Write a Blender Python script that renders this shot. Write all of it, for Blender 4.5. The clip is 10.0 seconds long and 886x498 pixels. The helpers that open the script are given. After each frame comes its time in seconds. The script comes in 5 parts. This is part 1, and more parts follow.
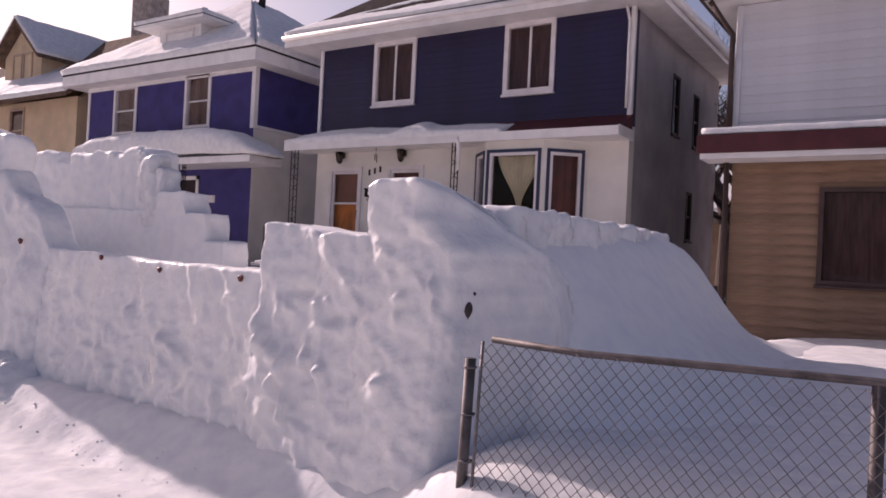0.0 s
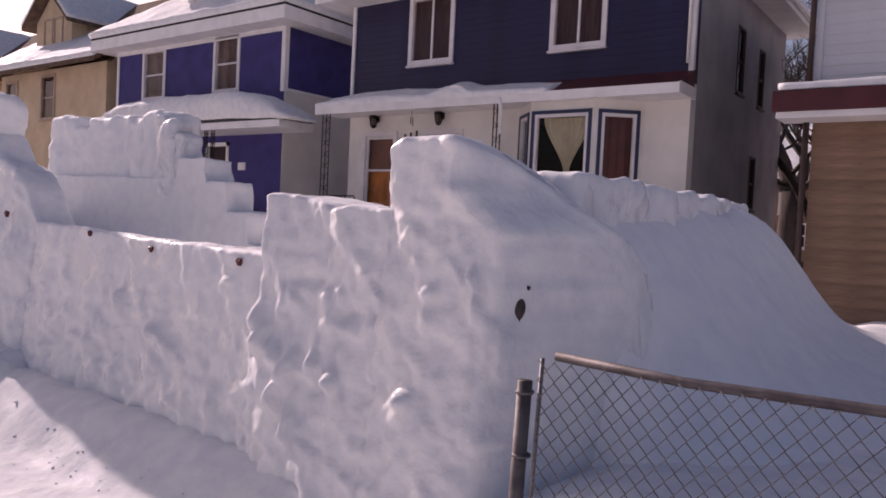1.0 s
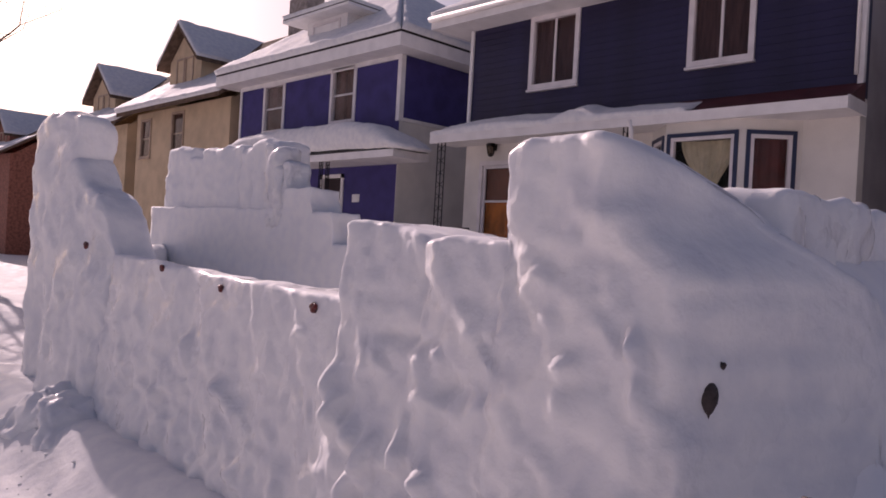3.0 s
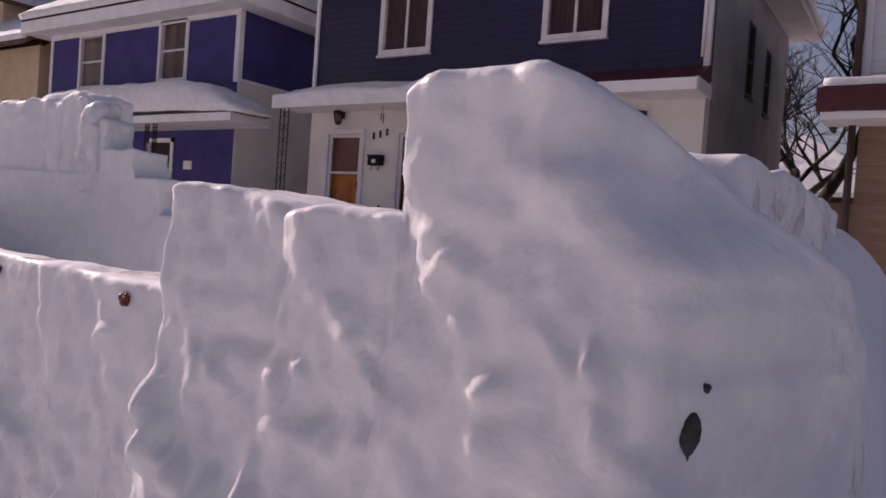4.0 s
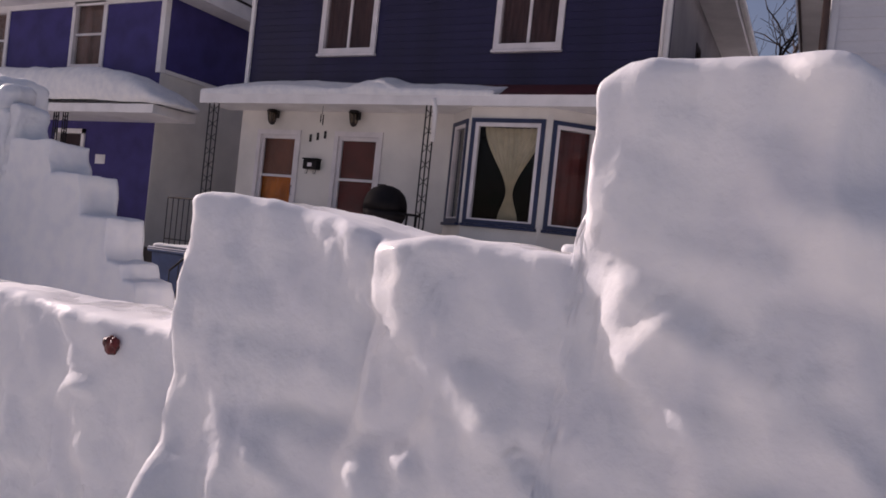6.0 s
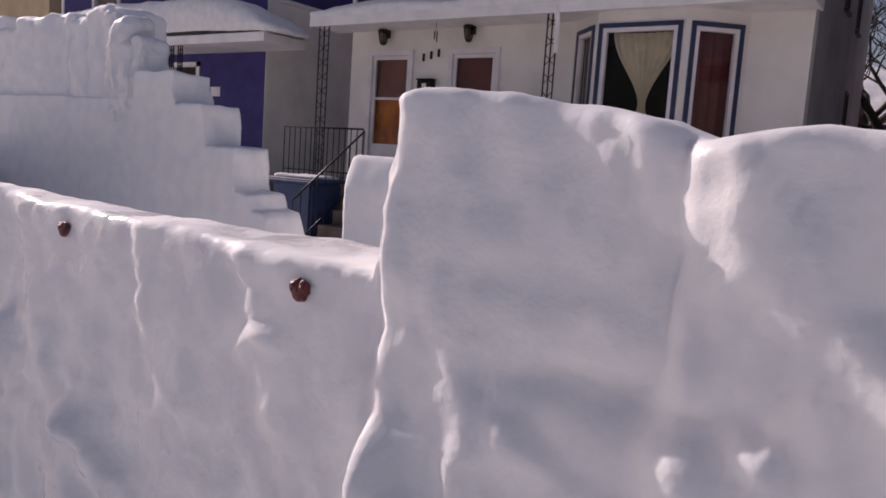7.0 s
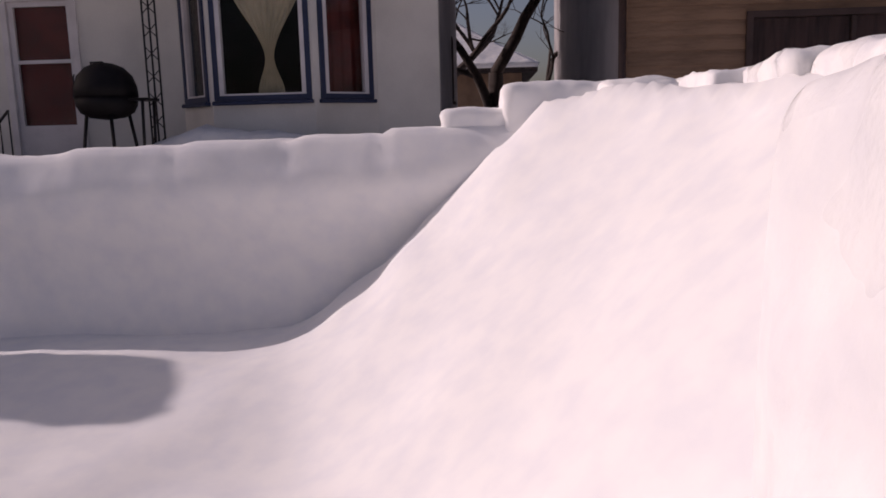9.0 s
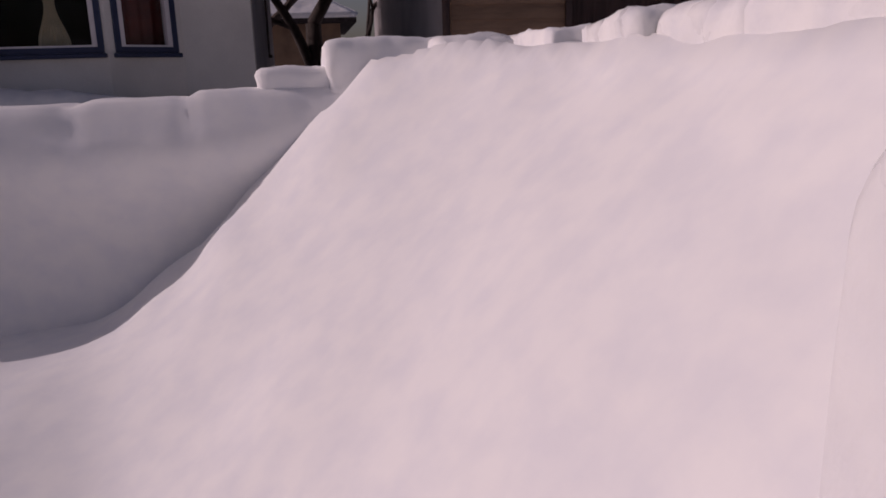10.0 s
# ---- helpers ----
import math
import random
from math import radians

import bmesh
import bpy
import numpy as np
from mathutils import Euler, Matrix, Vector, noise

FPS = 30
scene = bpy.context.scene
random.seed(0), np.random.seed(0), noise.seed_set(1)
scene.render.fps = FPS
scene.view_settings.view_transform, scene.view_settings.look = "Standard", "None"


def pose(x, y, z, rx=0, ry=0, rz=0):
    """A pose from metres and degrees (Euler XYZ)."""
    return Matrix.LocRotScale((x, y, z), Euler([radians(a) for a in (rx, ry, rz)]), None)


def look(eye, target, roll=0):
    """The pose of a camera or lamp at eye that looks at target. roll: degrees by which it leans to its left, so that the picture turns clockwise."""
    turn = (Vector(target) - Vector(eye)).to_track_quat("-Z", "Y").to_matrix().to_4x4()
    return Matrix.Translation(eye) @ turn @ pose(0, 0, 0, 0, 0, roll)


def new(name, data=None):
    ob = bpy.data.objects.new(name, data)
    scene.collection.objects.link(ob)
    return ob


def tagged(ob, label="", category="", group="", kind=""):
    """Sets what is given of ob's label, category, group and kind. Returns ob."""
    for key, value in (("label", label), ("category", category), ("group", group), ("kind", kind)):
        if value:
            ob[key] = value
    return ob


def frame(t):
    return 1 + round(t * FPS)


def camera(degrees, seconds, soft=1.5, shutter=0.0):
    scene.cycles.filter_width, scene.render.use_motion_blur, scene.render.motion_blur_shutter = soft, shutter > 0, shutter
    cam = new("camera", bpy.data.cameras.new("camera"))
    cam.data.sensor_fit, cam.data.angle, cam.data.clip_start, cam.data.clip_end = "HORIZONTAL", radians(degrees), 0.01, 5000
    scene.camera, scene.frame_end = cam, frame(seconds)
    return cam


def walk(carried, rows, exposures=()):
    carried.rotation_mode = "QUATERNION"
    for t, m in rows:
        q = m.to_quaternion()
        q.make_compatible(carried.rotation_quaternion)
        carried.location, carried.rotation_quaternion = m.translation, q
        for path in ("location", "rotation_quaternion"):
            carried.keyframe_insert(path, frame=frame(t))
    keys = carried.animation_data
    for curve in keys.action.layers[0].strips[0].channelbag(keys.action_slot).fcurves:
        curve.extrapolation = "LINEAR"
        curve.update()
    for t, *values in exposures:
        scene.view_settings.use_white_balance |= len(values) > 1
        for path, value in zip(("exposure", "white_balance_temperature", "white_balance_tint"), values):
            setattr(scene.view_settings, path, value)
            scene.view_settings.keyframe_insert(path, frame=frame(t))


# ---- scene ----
import collections

cam = camera(61.0, 10.0, soft=1.7)
PATH = [
    (0, (0.068, 0.255, 1.318), (-1.034, 1.924, 1.334), 2.8),
    (0.5, (-0.12, 0.712, 1.316), (-1.283, 2.325, 1.107), 1.3),
    (1, (-0.471, 1.036, 1.376), (-1.655, 2.646, 1.3), 2.8),
    (1.5, (-0.682, 1.329, 1.388), (-2.061, 2.766, 1.57), 1.7),
    (2, (-0.953, 1.606, 1.372), (-2.344, 3.031, 1.556), 3.2),
    (2.2, (-1.029, 1.676, 1.389), (-2.44, 3.088, 1.516), 3.5),
    (3.3, (-1.22, 1.951, 1.381), (-2.632, 3.367, 1.368), 3.6),
    (3.5, (-1.409, 2.113, 1.389), (-2.73, 3.614, 1.424), 3.7),
    (4, (-1.637, 2.216, 1.379), (-2.73, 3.89, 1.335), 4.0),
    (4.5, (-1.736, 2.262, 1.395), (-2.696, 4.016, 1.399), 1.9),
    (5, (-1.963, 2.368, 1.413), (-2.978, 4.091, 1.36), 4.0),
    (5.2, (-2.044, 2.334, 1.428), (-2.986, 4.097, 1.488), 3.8),
    (6.3, (-2.344, 2.425, 1.377), (-3.24, 4.211, 1.291), 6.3),
    (6.5, (-2.356, 2.401, 1.357), (-3.298, 4.156, 1.179), 6.8),
    (7, (-2.764, 2.635, 1.357), (-3.864, 4.29, 1.127), 3.9),
    (7.5, (-3.14, 2.751, 1.368), (-4.124, 4.48, 1.162), 2.9),
    (8, (-3.428, 2.927, 1.369), (-4.446, 4.639, 1.183), 1.2),
    (8.5, (-3.734, 3.252, 1.387), (-4.55, 5.067, 1.191), -0.1),
    (9, (-3.794, 3.647, 1.415), (-3.91, 5.619, 1.101), -1.5),
    (9.5, (-3.834, 3.806, 1.448), (-3.542, 5.746, 1.059), -1.5),
    (10, (-3.805, 3.989, 1.462), (-3.473, 5.91, 1.013), -1.9),
]
EXPOSURES = [(0.0, 0.15, 6800, 38), (0.5, 0.11, 6800, 38), (1.0, 0.06, 6750, 38), (2.0, -0.02, 6750, 41), (3.5, -0.24, 6850, 41), (4.5, -0.24, 6650, 35), (5.0, -0.26, 6650, 34), (6.5, -0.03, 6600, 30), (7.5, -0.26, 6600, 31), (8.5, -0.36, 6450, 32), (9.0, -0.64, 6650, 33), (9.5, -1.08, 6550, 37), (10.0, -1.24, 6550, 38)]
walk(cam, [(t, look(eye, target, roll)) for t, eye, target, roll in PATH], EXPOSURES)

SUN_DIR = Vector((-1.0, 0.135, 0.51)).normalized()
SUN_EL = math.asin(SUN_DIR.z)
SUN_AZ = math.atan2(SUN_DIR.x, SUN_DIR.y)

# ---------------------------------------------------------------- world and sun
world = bpy.data.worlds.new("winter_sky")
scene.world = world
world.use_nodes = True
wn = world.node_tree.nodes
sky = wn.new("ShaderNodeTexSky")
sky.sky_type = "NISHITA"
sky.sun_disc = False
sky.sun_elevation = SUN_EL
sky.sun_rotation = SUN_AZ
sky.air_density, sky.dust_density, sky.ozone_density = 1.0, 2.8, 1.0
wn["Background"].inputs["Strength"].default_value = 0.085
world.node_tree.links.new(sky.outputs[0], wn["Background"].inputs["Color"])
sun = new("sun", bpy.data.lights.new("sun", "SUN"))
sun.data.energy, sun.data.angle, sun.data.color = 4.0, radians(0.6), (1.0, 0.93, 0.84)
sun.matrix_world = look(SUN_DIR * 60, (0, 0, 0))


# ---------------------------------------------------------------- materials
def material(name, color, rough=0.7, vary=0.12, scale=6.0, bump=0.15, fine=60.0, metal=0.0, spec=0.4, tint=None, stretch=(1, 1, 1), random_tone=0.0, coat=0.0):
    """A surface with variation at two scales and fine relief."""
    m = bpy.data.materials.new(name)
    m.use_nodes = True
    nt = m.node_tree
    b = nt.nodes["Principled BSDF"]
    tc = nt.nodes.new("ShaderNodeTexCoord")
    mp = nt.nodes.new("ShaderNodeMapping")
    mp.inputs["Scale"].default_value = stretch
    nt.links.new(tc.outputs["Object"], mp.inputs[0])
    n1 = nt.nodes.new("ShaderNodeTexNoise")
    n1.inputs["Scale"].default_value, n1.inputs["Detail"].default_value = scale, 5
    n2 = nt.nodes.new("ShaderNodeTexNoise")
    n2.inputs["Scale"].default_value, n2.inputs["Detail"].default_value = fine, 4
    for n in (n1, n2):
        nt.links.new(mp.outputs[0], n.inputs["Vector"])
    mix = nt.nodes.new("ShaderNodeMix")
    mix.data_type = "RGBA"
    c = Vector(color)
    dark = tint if tint else tuple(c * (1 - 2 * vary))
    mix.inputs[6].default_value = (*dark, 1)
    mix.inputs[7].default_value = (*[min(0.95, v * (1 + vary)) for v in color], 1)
    ramp = nt.nodes.new("ShaderNodeMapRange")
    ramp.inputs[1].default_value, ramp.inputs[2].default_value = 0.3, 0.62
    add = nt.nodes.new("ShaderNodeMath")
    add.operation = "MULTIPLY_ADD"
    add.inputs[1].default_value, add.inputs[2].default_value = 0.25, -0.12
    nt.links.new(n2.outputs[0], add.inputs[0])
    add2 = nt.nodes.new("ShaderNodeMath")
    nt.links.new(n1.outputs[0], add2.inputs[0])
    nt.links.new(add.outputs[0], add2.inputs[1])
    nt.links.new(add2.outputs[0], ramp.inputs[0])
    nt.links.new(ramp.outputs[0], mix.inputs[0])
    out = mix.outputs[2]
    if random_tone:
        oi = nt.nodes.new("ShaderNodeObjectInfo")
        hsv = nt.nodes.new("ShaderNodeHueSaturation")
        mr = nt.nodes.new("ShaderNodeMapRange")
        mr.inputs[3].default_value, mr.inputs[4].default_value = 1 - random_tone, 1 + random_tone
        nt.links.new(oi.outputs["Random"], mr.inputs[0])
        nt.links.new(mr.outputs[0], hsv.inputs["Value"])
        nt.links.new(out, hsv.inputs["Color"])
        out = hsv.outputs[0]
    nt.links.new(out, b.inputs["Base Color"])
    b.inputs["Roughness"].default_value = rough
    b.inputs["Metallic"].default_value = metal
    b.inputs["Specular IOR Level"].default_value = spec
    if coat:
        b.inputs["Coat Weight"].default_value, b.inputs["Coat Roughness"].default_value = coat, 0.25
    if bump:
        bp = nt.nodes.new("ShaderNodeBump")
        bp.inputs["Strength"].default_value, bp.inputs["Distance"].default_value = bump, 0.02
        nt.links.new(add2.outputs[0], bp.inputs["Height"])
        nt.links.new(bp.outputs[0], b.inputs["Normal"])
    return m


def snow_material(name, gloss, relief, fine=26.0, mottle=1.0, glow=0.0, lift=0.0):
    """Packed snow: pale, faintly blue in its hollows, with an icy sheen in patches."""
    m = bpy.data.materials.new(name)
    m.use_nodes = True
    nt = m.node_tree
    b = nt.nodes["Principled BSDF"]
    tc = nt.nodes.new("ShaderNodeTexCoord")
    big, mid, small = [nt.nodes.new("ShaderNodeTexNoise") for _ in range(3)]
    for n, s, d in ((big, 3.6, 4), (mid, 7.0, 5), (small, fine, 6)):
        n.inputs["Scale"].default_value, n.inputs["Detail"].default_value = s, d
        nt.links.new(tc.outputs["Object"], n.inputs["Vector"])
    mix = nt.nodes.new("ShaderNodeMix")
    mix.data_type = "RGBA"
    mix.inputs[6].default_value = (0.75 + lift - 0.07 * mottle, 0.752 + lift - 0.065 * mottle, 0.765 + lift - 0.055 * mottle, 1)
    mix.inputs[7].default_value = (0.77 + lift + 0.03 * mottle, 0.765 + lift + 0.03 * mottle, 0.755 + lift + 0.03 * mottle, 1)
    mr = nt.nodes.new("ShaderNodeMapRange")
    mr.inputs[1].default_value, mr.inputs[2].default_value = 0.32, 0.62
    nt.links.new(mid.outputs[0], mr.inputs[0])
    nt.links.new(mr.outputs[0], mix.inputs[0])
    nt.links.new(mix.outputs[2], b.inputs["Base Color"])
    rr = nt.nodes.new("ShaderNodeMapRange")
    rr.inputs[1].default_value, rr.inputs[2].default_value = 0.38, 0.56
    rr.inputs[3].default_value, rr.inputs[4].default_value = 0.75 - gloss, 0.8
    nt.links.new(big.outputs[0], rr.inputs[0])
    nt.links.new(rr.outputs[0], b.inputs["Roughness"])
    b.inputs["Specular IOR Level"].default_value = 0.5 if gloss > 0.5 else 0.3
    b.inputs["IOR"].default_value = 1.31
    b.inputs["Subsurface Weight"].default_value = glow
    b.inputs["Subsurface Radius"].default_value = (1.0, 1.0, 1.05)
    b.inputs["Subsurface Scale"].default_value = 0.016
    h = nt.nodes.new("ShaderNodeMath")
    h.operation = "MULTIPLY_ADD"
    h.inputs[1].default_value = 0.35
    nt.links.new(small.outputs[0], h.inputs[0])
    nt.links.new(mid.outputs[0], h.inputs[2])
    bp = nt.nodes.new("ShaderNodeBump")
    bp.inputs["Strength"].default_value, bp.inputs["Distance"].default_value = relief, 0.03
    nt.links.new(h.outputs[0], bp.inputs["Height"])
    nt.links.new(bp.outputs[0], b.inputs["Normal"])
    return m


def glass_material(name, tint=(0.9, 0.9, 0.9)):
    """Thin window glass: clear, glossier at a glancing angle."""
    m = bpy.data.materials.new(name)
    m.use_nodes = True
    nt = m.node_tree
    nt.nodes.remove(nt.nodes["Principled BSDF"])
    tr, gl = nt.nodes.new("ShaderNodeBsdfTransparent"), nt.nodes.new("ShaderNodeBsdfGlossy")
    tr.inputs[0].default_value = (*tint, 1)
    gl.inputs["Roughness"].default_value = 0.03
    lw = nt.nodes.new("ShaderNodeLayerWeight")
    lw.inputs["Blend"].default_value = 0.5
    pw = nt.nodes.new("ShaderNodeMath")
    pw.operation, pw.inputs[1].default_value = "POWER", 4.0
    fr = nt.nodes.new("ShaderNodeMath")
    fr.operation, fr.inputs[1].default_value, fr.inputs[2].default_value = "MULTIPLY_ADD", 0.55, 0.012
    mx = nt.nodes.new("ShaderNodeMixShader")
    nt.links.new(lw.outputs["Facing"], pw.inputs[0])
    nt.links.new(pw.outputs[0], fr.inputs[0])
    nt.links.new(fr.outputs[0], mx.inputs[0])
    nt.links.new(tr.outputs[0], mx.inputs[1])
    nt.links.new(gl.outputs[0], mx.inputs[2])
    nt.links.new(mx.outputs[0], nt.nodes["Material Output"].inputs[0])
    return m


SNOW_ICE = snow_material("packed_icy_snow", 0.64, 0.36, glow=0.50, lift=0.02)
SNOW_SOFT = snow_material("packed_snow", 0.20, 0.06, 26.0, 0.5, lift=0.08)
SNOW_GROUND = snow_material("trodden_snow", 0.14, 0.40, 18.0)
SNOW_ROOF = snow_material("roof_snow", 0.10, 0.2)
BLUE = material("dark_blue_siding", (0.017, 0.014, 0.052), 0.55, 0.15, 2.0, 0.08, 40, random_tone=0.06)
PURPLE = material("violet_blue_stucco", (0.045, 0.037, 0.165), 0.75, 0.12, 2.5, 0.25, 70)
STUCCO = material("white_stucco", (0.72, 0.69, 0.64), 0.85, 0.06, 1.6, 0.35, 80)
GREY_STUCCO = material("grey_stucco", (0.36, 0.34, 0.35), 0.9, 0.1, 1.4, 0.4, 70)
BEIGE = material("beige_stucco", (0.60, 0.455, 0.30), 0.85, 0.08, 1.8, 0.3, 60)
WHITE = material("white_paint", (0.76, 0.74, 0.73), 0.5, 0.05, 3.0, 0.06, 50)
FRAME = material("pale_window_frame", (0.70, 0.66, 0.66), 0.5, 0.06, 4.0, 0.05, 50)
NAVY = material("navy_trim", (0.02, 0.03, 0.075), 0.45, 0.1, 4.0, 0.06, 50)
SIDING = material("white_vinyl_siding", (0.55, 0.555, 0.585), 0.5, 0.05, 1.5, 0.05, 40, random_tone=0.03)
TAN = material("tan_siding", (0.25, 0.155, 0.10), 0.75, 0.16, 3.0, 0.3, 30, stretch=(0.6, 1, 5), random_tone=0.10)
MAROON = material("maroon_trim", (0.085, 0.018, 0.022), 0.55, 0.15, 3.0, 0.08, 40)
SHINGLE = material("dark_roof_shingle", (0.045, 0.036, 0.035), 0.95, 0.2, 5.0, 0.6, 35, spec=0.05)
BROWN_SHINGLE = material("brown_roof_shingle", (0.14, 0.095, 0.07), 0.95, 0.2, 5.0, 0.6, 35, spec=0.05)
DARK_BROWN = material("dark_brown_eave", (0.06, 0.035, 0.03), 0.6, 0.15, 4.0, 0.1, 40)
IRON = material("black_iron", (0.022, 0.018, 0.018), 0.45, 0.2, 8.0, 0.15, 60, metal=0.3)
GALV = material("galvanised_steel", (0.15, 0.14, 0.145), 0.55, 0.2, 14.0, 0.2, 90, metal=0.5)
RUST_POST = material("weathered_fence_post", (0.115, 0.10, 0.10), 0.6, 0.25, 10.0, 0.3, 60, metal=0.5)
BLACK_ENAMEL = material("black_enamel", (0.010, 0.008, 0.009), 0.6, 0.2, 6.0, 0.05, 40, spec=0.2)
BIN_BLUE = material("faded_blue_plastic", (0.030, 0.055, 0.135), 0.55, 0.12, 5.0, 0.08, 40)
CONCRETE = material("cold_concrete", (0.17, 0.14, 0.12), 0.9, 0.15, 4.0, 0.4, 50)
BARK = material("dark_bark", (0.050, 0.038, 0.034), 0.95, 0.3, 5.0, 0.9, 30, stretch=(1, 1, 0.3))
CURTAIN = material("cream_curtain", (0.66, 0.58, 0.40), 0.9, 0.1, 6.0, 0.15, 80)
DRAPE = material("brown_drape", (0.15, 0.095, 0.085), 0.9, 0.2, 4.0, 0.2, 60, stretch=(6, 6, 0.6))
# room shade put into the colour; the violet house's door leaf shares it
DARK_ROOM = material("painted_dim_interior", (0.035, 0.022, 0.024), 0.9, 0.3, 1.5, 0.0, 20)
AMBER = material("amber_door_panel", (0.58, 0.16, 0.016), 0.45, 0.25, 5.0, 0.1, 40, stretch=(1, 1, 0.4))
RUST_DOOR = material("russet_door", (0.24, 0.085, 0.055), 0.55, 0.2, 3.0, 0.08, 40, stretch=(1, 1, 0.4))
RED_DOOR = material("dark_red_door", (0.15, 0.028, 0.022), 0.5, 0.2, 4.0, 0.08, 40)
BRICK = material("red_brick", (0.27, 0.11, 0.08), 0.9, 0.2, 8.0, 0.5, 50)
CHIM = material("pale_chimney_stone", (0.33, 0.29, 0.27), 0.9, 0.2, 6.0, 0.5, 40)
FRUIT = material("dark_red_fruit", (0.12, 0.013, 0.010), 0.4, 0.4, 40.0, 0.6, 160, coat=0.2)
CONE = material("brown_cone", (0.045, 0.032, 0.030), 0.6, 0.3, 30.0, 0.4, 120)
BROWN_WALL = material("brown_back_house", (0.23, 0.15, 0.10), 0.9, 0.12, 2.0, 0.2, 30)
TAN_TRIM = material("tan_window_trim", (0.42, 0.31, 0.23), 0.6, 0.08, 4.0, 0.06, 50)
BLIND = material("brown_window_curtain", (0.20, 0.115, 0.095), 0.85, 0.22, 2.2, 0.1, 40, stretch=(2.5, 1, 0.7))
GLASS = glass_material("window_glass")
DARK_GLASS = glass_material("tinted_window_glass", (0.8, 0.77, 0.78))
LAMP_GLASS = glass_material("lantern_glass", (0.55, 0.5, 0.45))


# ---------------------------------------------------------------- mesh helpers
def mesh_part(name, verts, faces, mat, parent=None, label="", smooth=False):
    me = bpy.data.meshes.new(name)
    me.from_pydata([tuple(v) for v in verts], [], faces)
    me.materials.append(mat)
    if smooth:
        me.polygons.foreach_set("use_smooth", [True] * len(me.polygons))
    ob = new(name, me)
    if parent is not None:
        ob.parent = parent
        if parent.type == "EMPTY":
            ob.matrix_parent_inverse = Matrix.Translation(parent.location).inverted()
    if label:
        ob["label"] = label
    return ob


def thing(name, at, label, category, group="", kind=""):
    e = new(name)
    e.location = at
    e.empty_display_size = 0.2
    return tagged(e, label, category, group, kind)


def bm_part(name, bm, mat, parent=None, label="", smooth=False):
    me = bpy.data.meshes.new(name)
    bm.to_mesh(me)
    bm.free()
    me.materials.append(mat)
    if smooth:
        me.polygons.foreach_set("use_smooth", [True] * len(me.polygons))
    ob = new(name, me)
    if parent is not None:
        ob.parent = parent
        if parent.type == "EMPTY":
            ob.matrix_parent_inverse = Matrix.Translation(parent.location).inverted()
    if label:
        ob["label"] = label
    return ob


ID = Matrix.Identity(4)
BOX_F = [(0, 2, 3, 1), (4, 5, 7, 6), (0, 1, 5, 4), (2, 6, 7, 3), (0, 4, 6, 2), (1, 3, 7, 5)]


def box_vf(x0, x1, y0, y1, z0, z1, base=0):
    v = [(x, y, z) for z in (z0, z1) for y in (y0, y1) for x in (x0, x1)]
    return v, [tuple(i + base for i in f) for f in BOX_F]


def box(name, parent, x0, x1, y0, y1, z0, z1, mat, m=ID, bevel=0.008, label=""):
    """A box with its edges eased."""
    bm = bmesh.new()
    v, f = box_vf(x0, x1, y0, y1, z0, z1)
    vs = [bm.verts.new(m @ Vector(p)) for p in v]
    for q in f:
        bm.faces.new([vs[i] for i in q])
    bmesh.ops.recalc_face_normals(bm, faces=bm.faces)
    if bevel:
        bmesh.ops.bevel(bm, geom=bm.edges[:], offset=min(bevel, 0.3 * min(x1 - x0, y1 - y0, z1 - z0)), segments=1, affect="EDGES")
    return bm_part(name, bm, mat, parent, label)


def boxes(name, parent, rows, mat, m=ID, label=""):
    """Several boxes that make one part."""
    V, Fc = [], []
    for r in rows:
        v, f = box_vf(*r, base=len(V))
        V += [m @ Vector(p) for p in v]
        Fc += f
    return mesh_part(name, V, Fc, mat, parent, label)


def wall_panel(name, parent, u0, u1, z0, z1, holes, y0, y1, mat, m=ID, label=""):
    """A wall of real thickness in one piece, u along the wall, with openings (u0, u1, z0, z1) that go through it."""
    us = sorted({u0, u1, *[h[0] for h in holes], *[h[1] for h in holes]})
    zs = sorted({z0, z1, *[h[2] for h in holes], *[h[3] for h in holes]})
    nu, nz = len(us) - 1, len(zs) - 1
    solid = {(i, j): not any(h[0] <= (us[i] + us[i + 1]) / 2 <= h[1] and h[2] <= (zs[j] + zs[j + 1]) / 2 <= h[3] for h in holes) for i in range(nu) for j in range(nz)}
    index, V, Fc = {}, [], []

    def at(i, j, k):
        if (i, j, k) not in index:
            index[(i, j, k)] = len(V)
            V.append(m @ Vector((us[i], (y0, y1)[k], zs[j])))
        return index[(i, j, k)]

    for (i, j), s in solid.items():
        if not s:
            continue
        Fc.append((at(i, j, 0), at(i + 1, j, 0), at(i + 1, j + 1, 0), at(i, j + 1, 0)))
        Fc.append((at(i, j + 1, 1), at(i + 1, j + 1, 1), at(i + 1, j, 1), at(i, j, 1)))
        for di, dj, p, q in ((-1, 0, (i, j + 1), (i, j)), (1, 0, (i + 1, j), (i + 1, j + 1)), (0, -1, (i, j), (i + 1, j)), (0, 1, (i + 1, j + 1), (i, j + 1))):
            if not solid.get((i + di, j + dj), False):
                Fc.append((at(*q, 0), at(*p, 0), at(*p, 1), at(*q, 1)))
    return mesh_part(name, V, Fc, mat, parent, label)


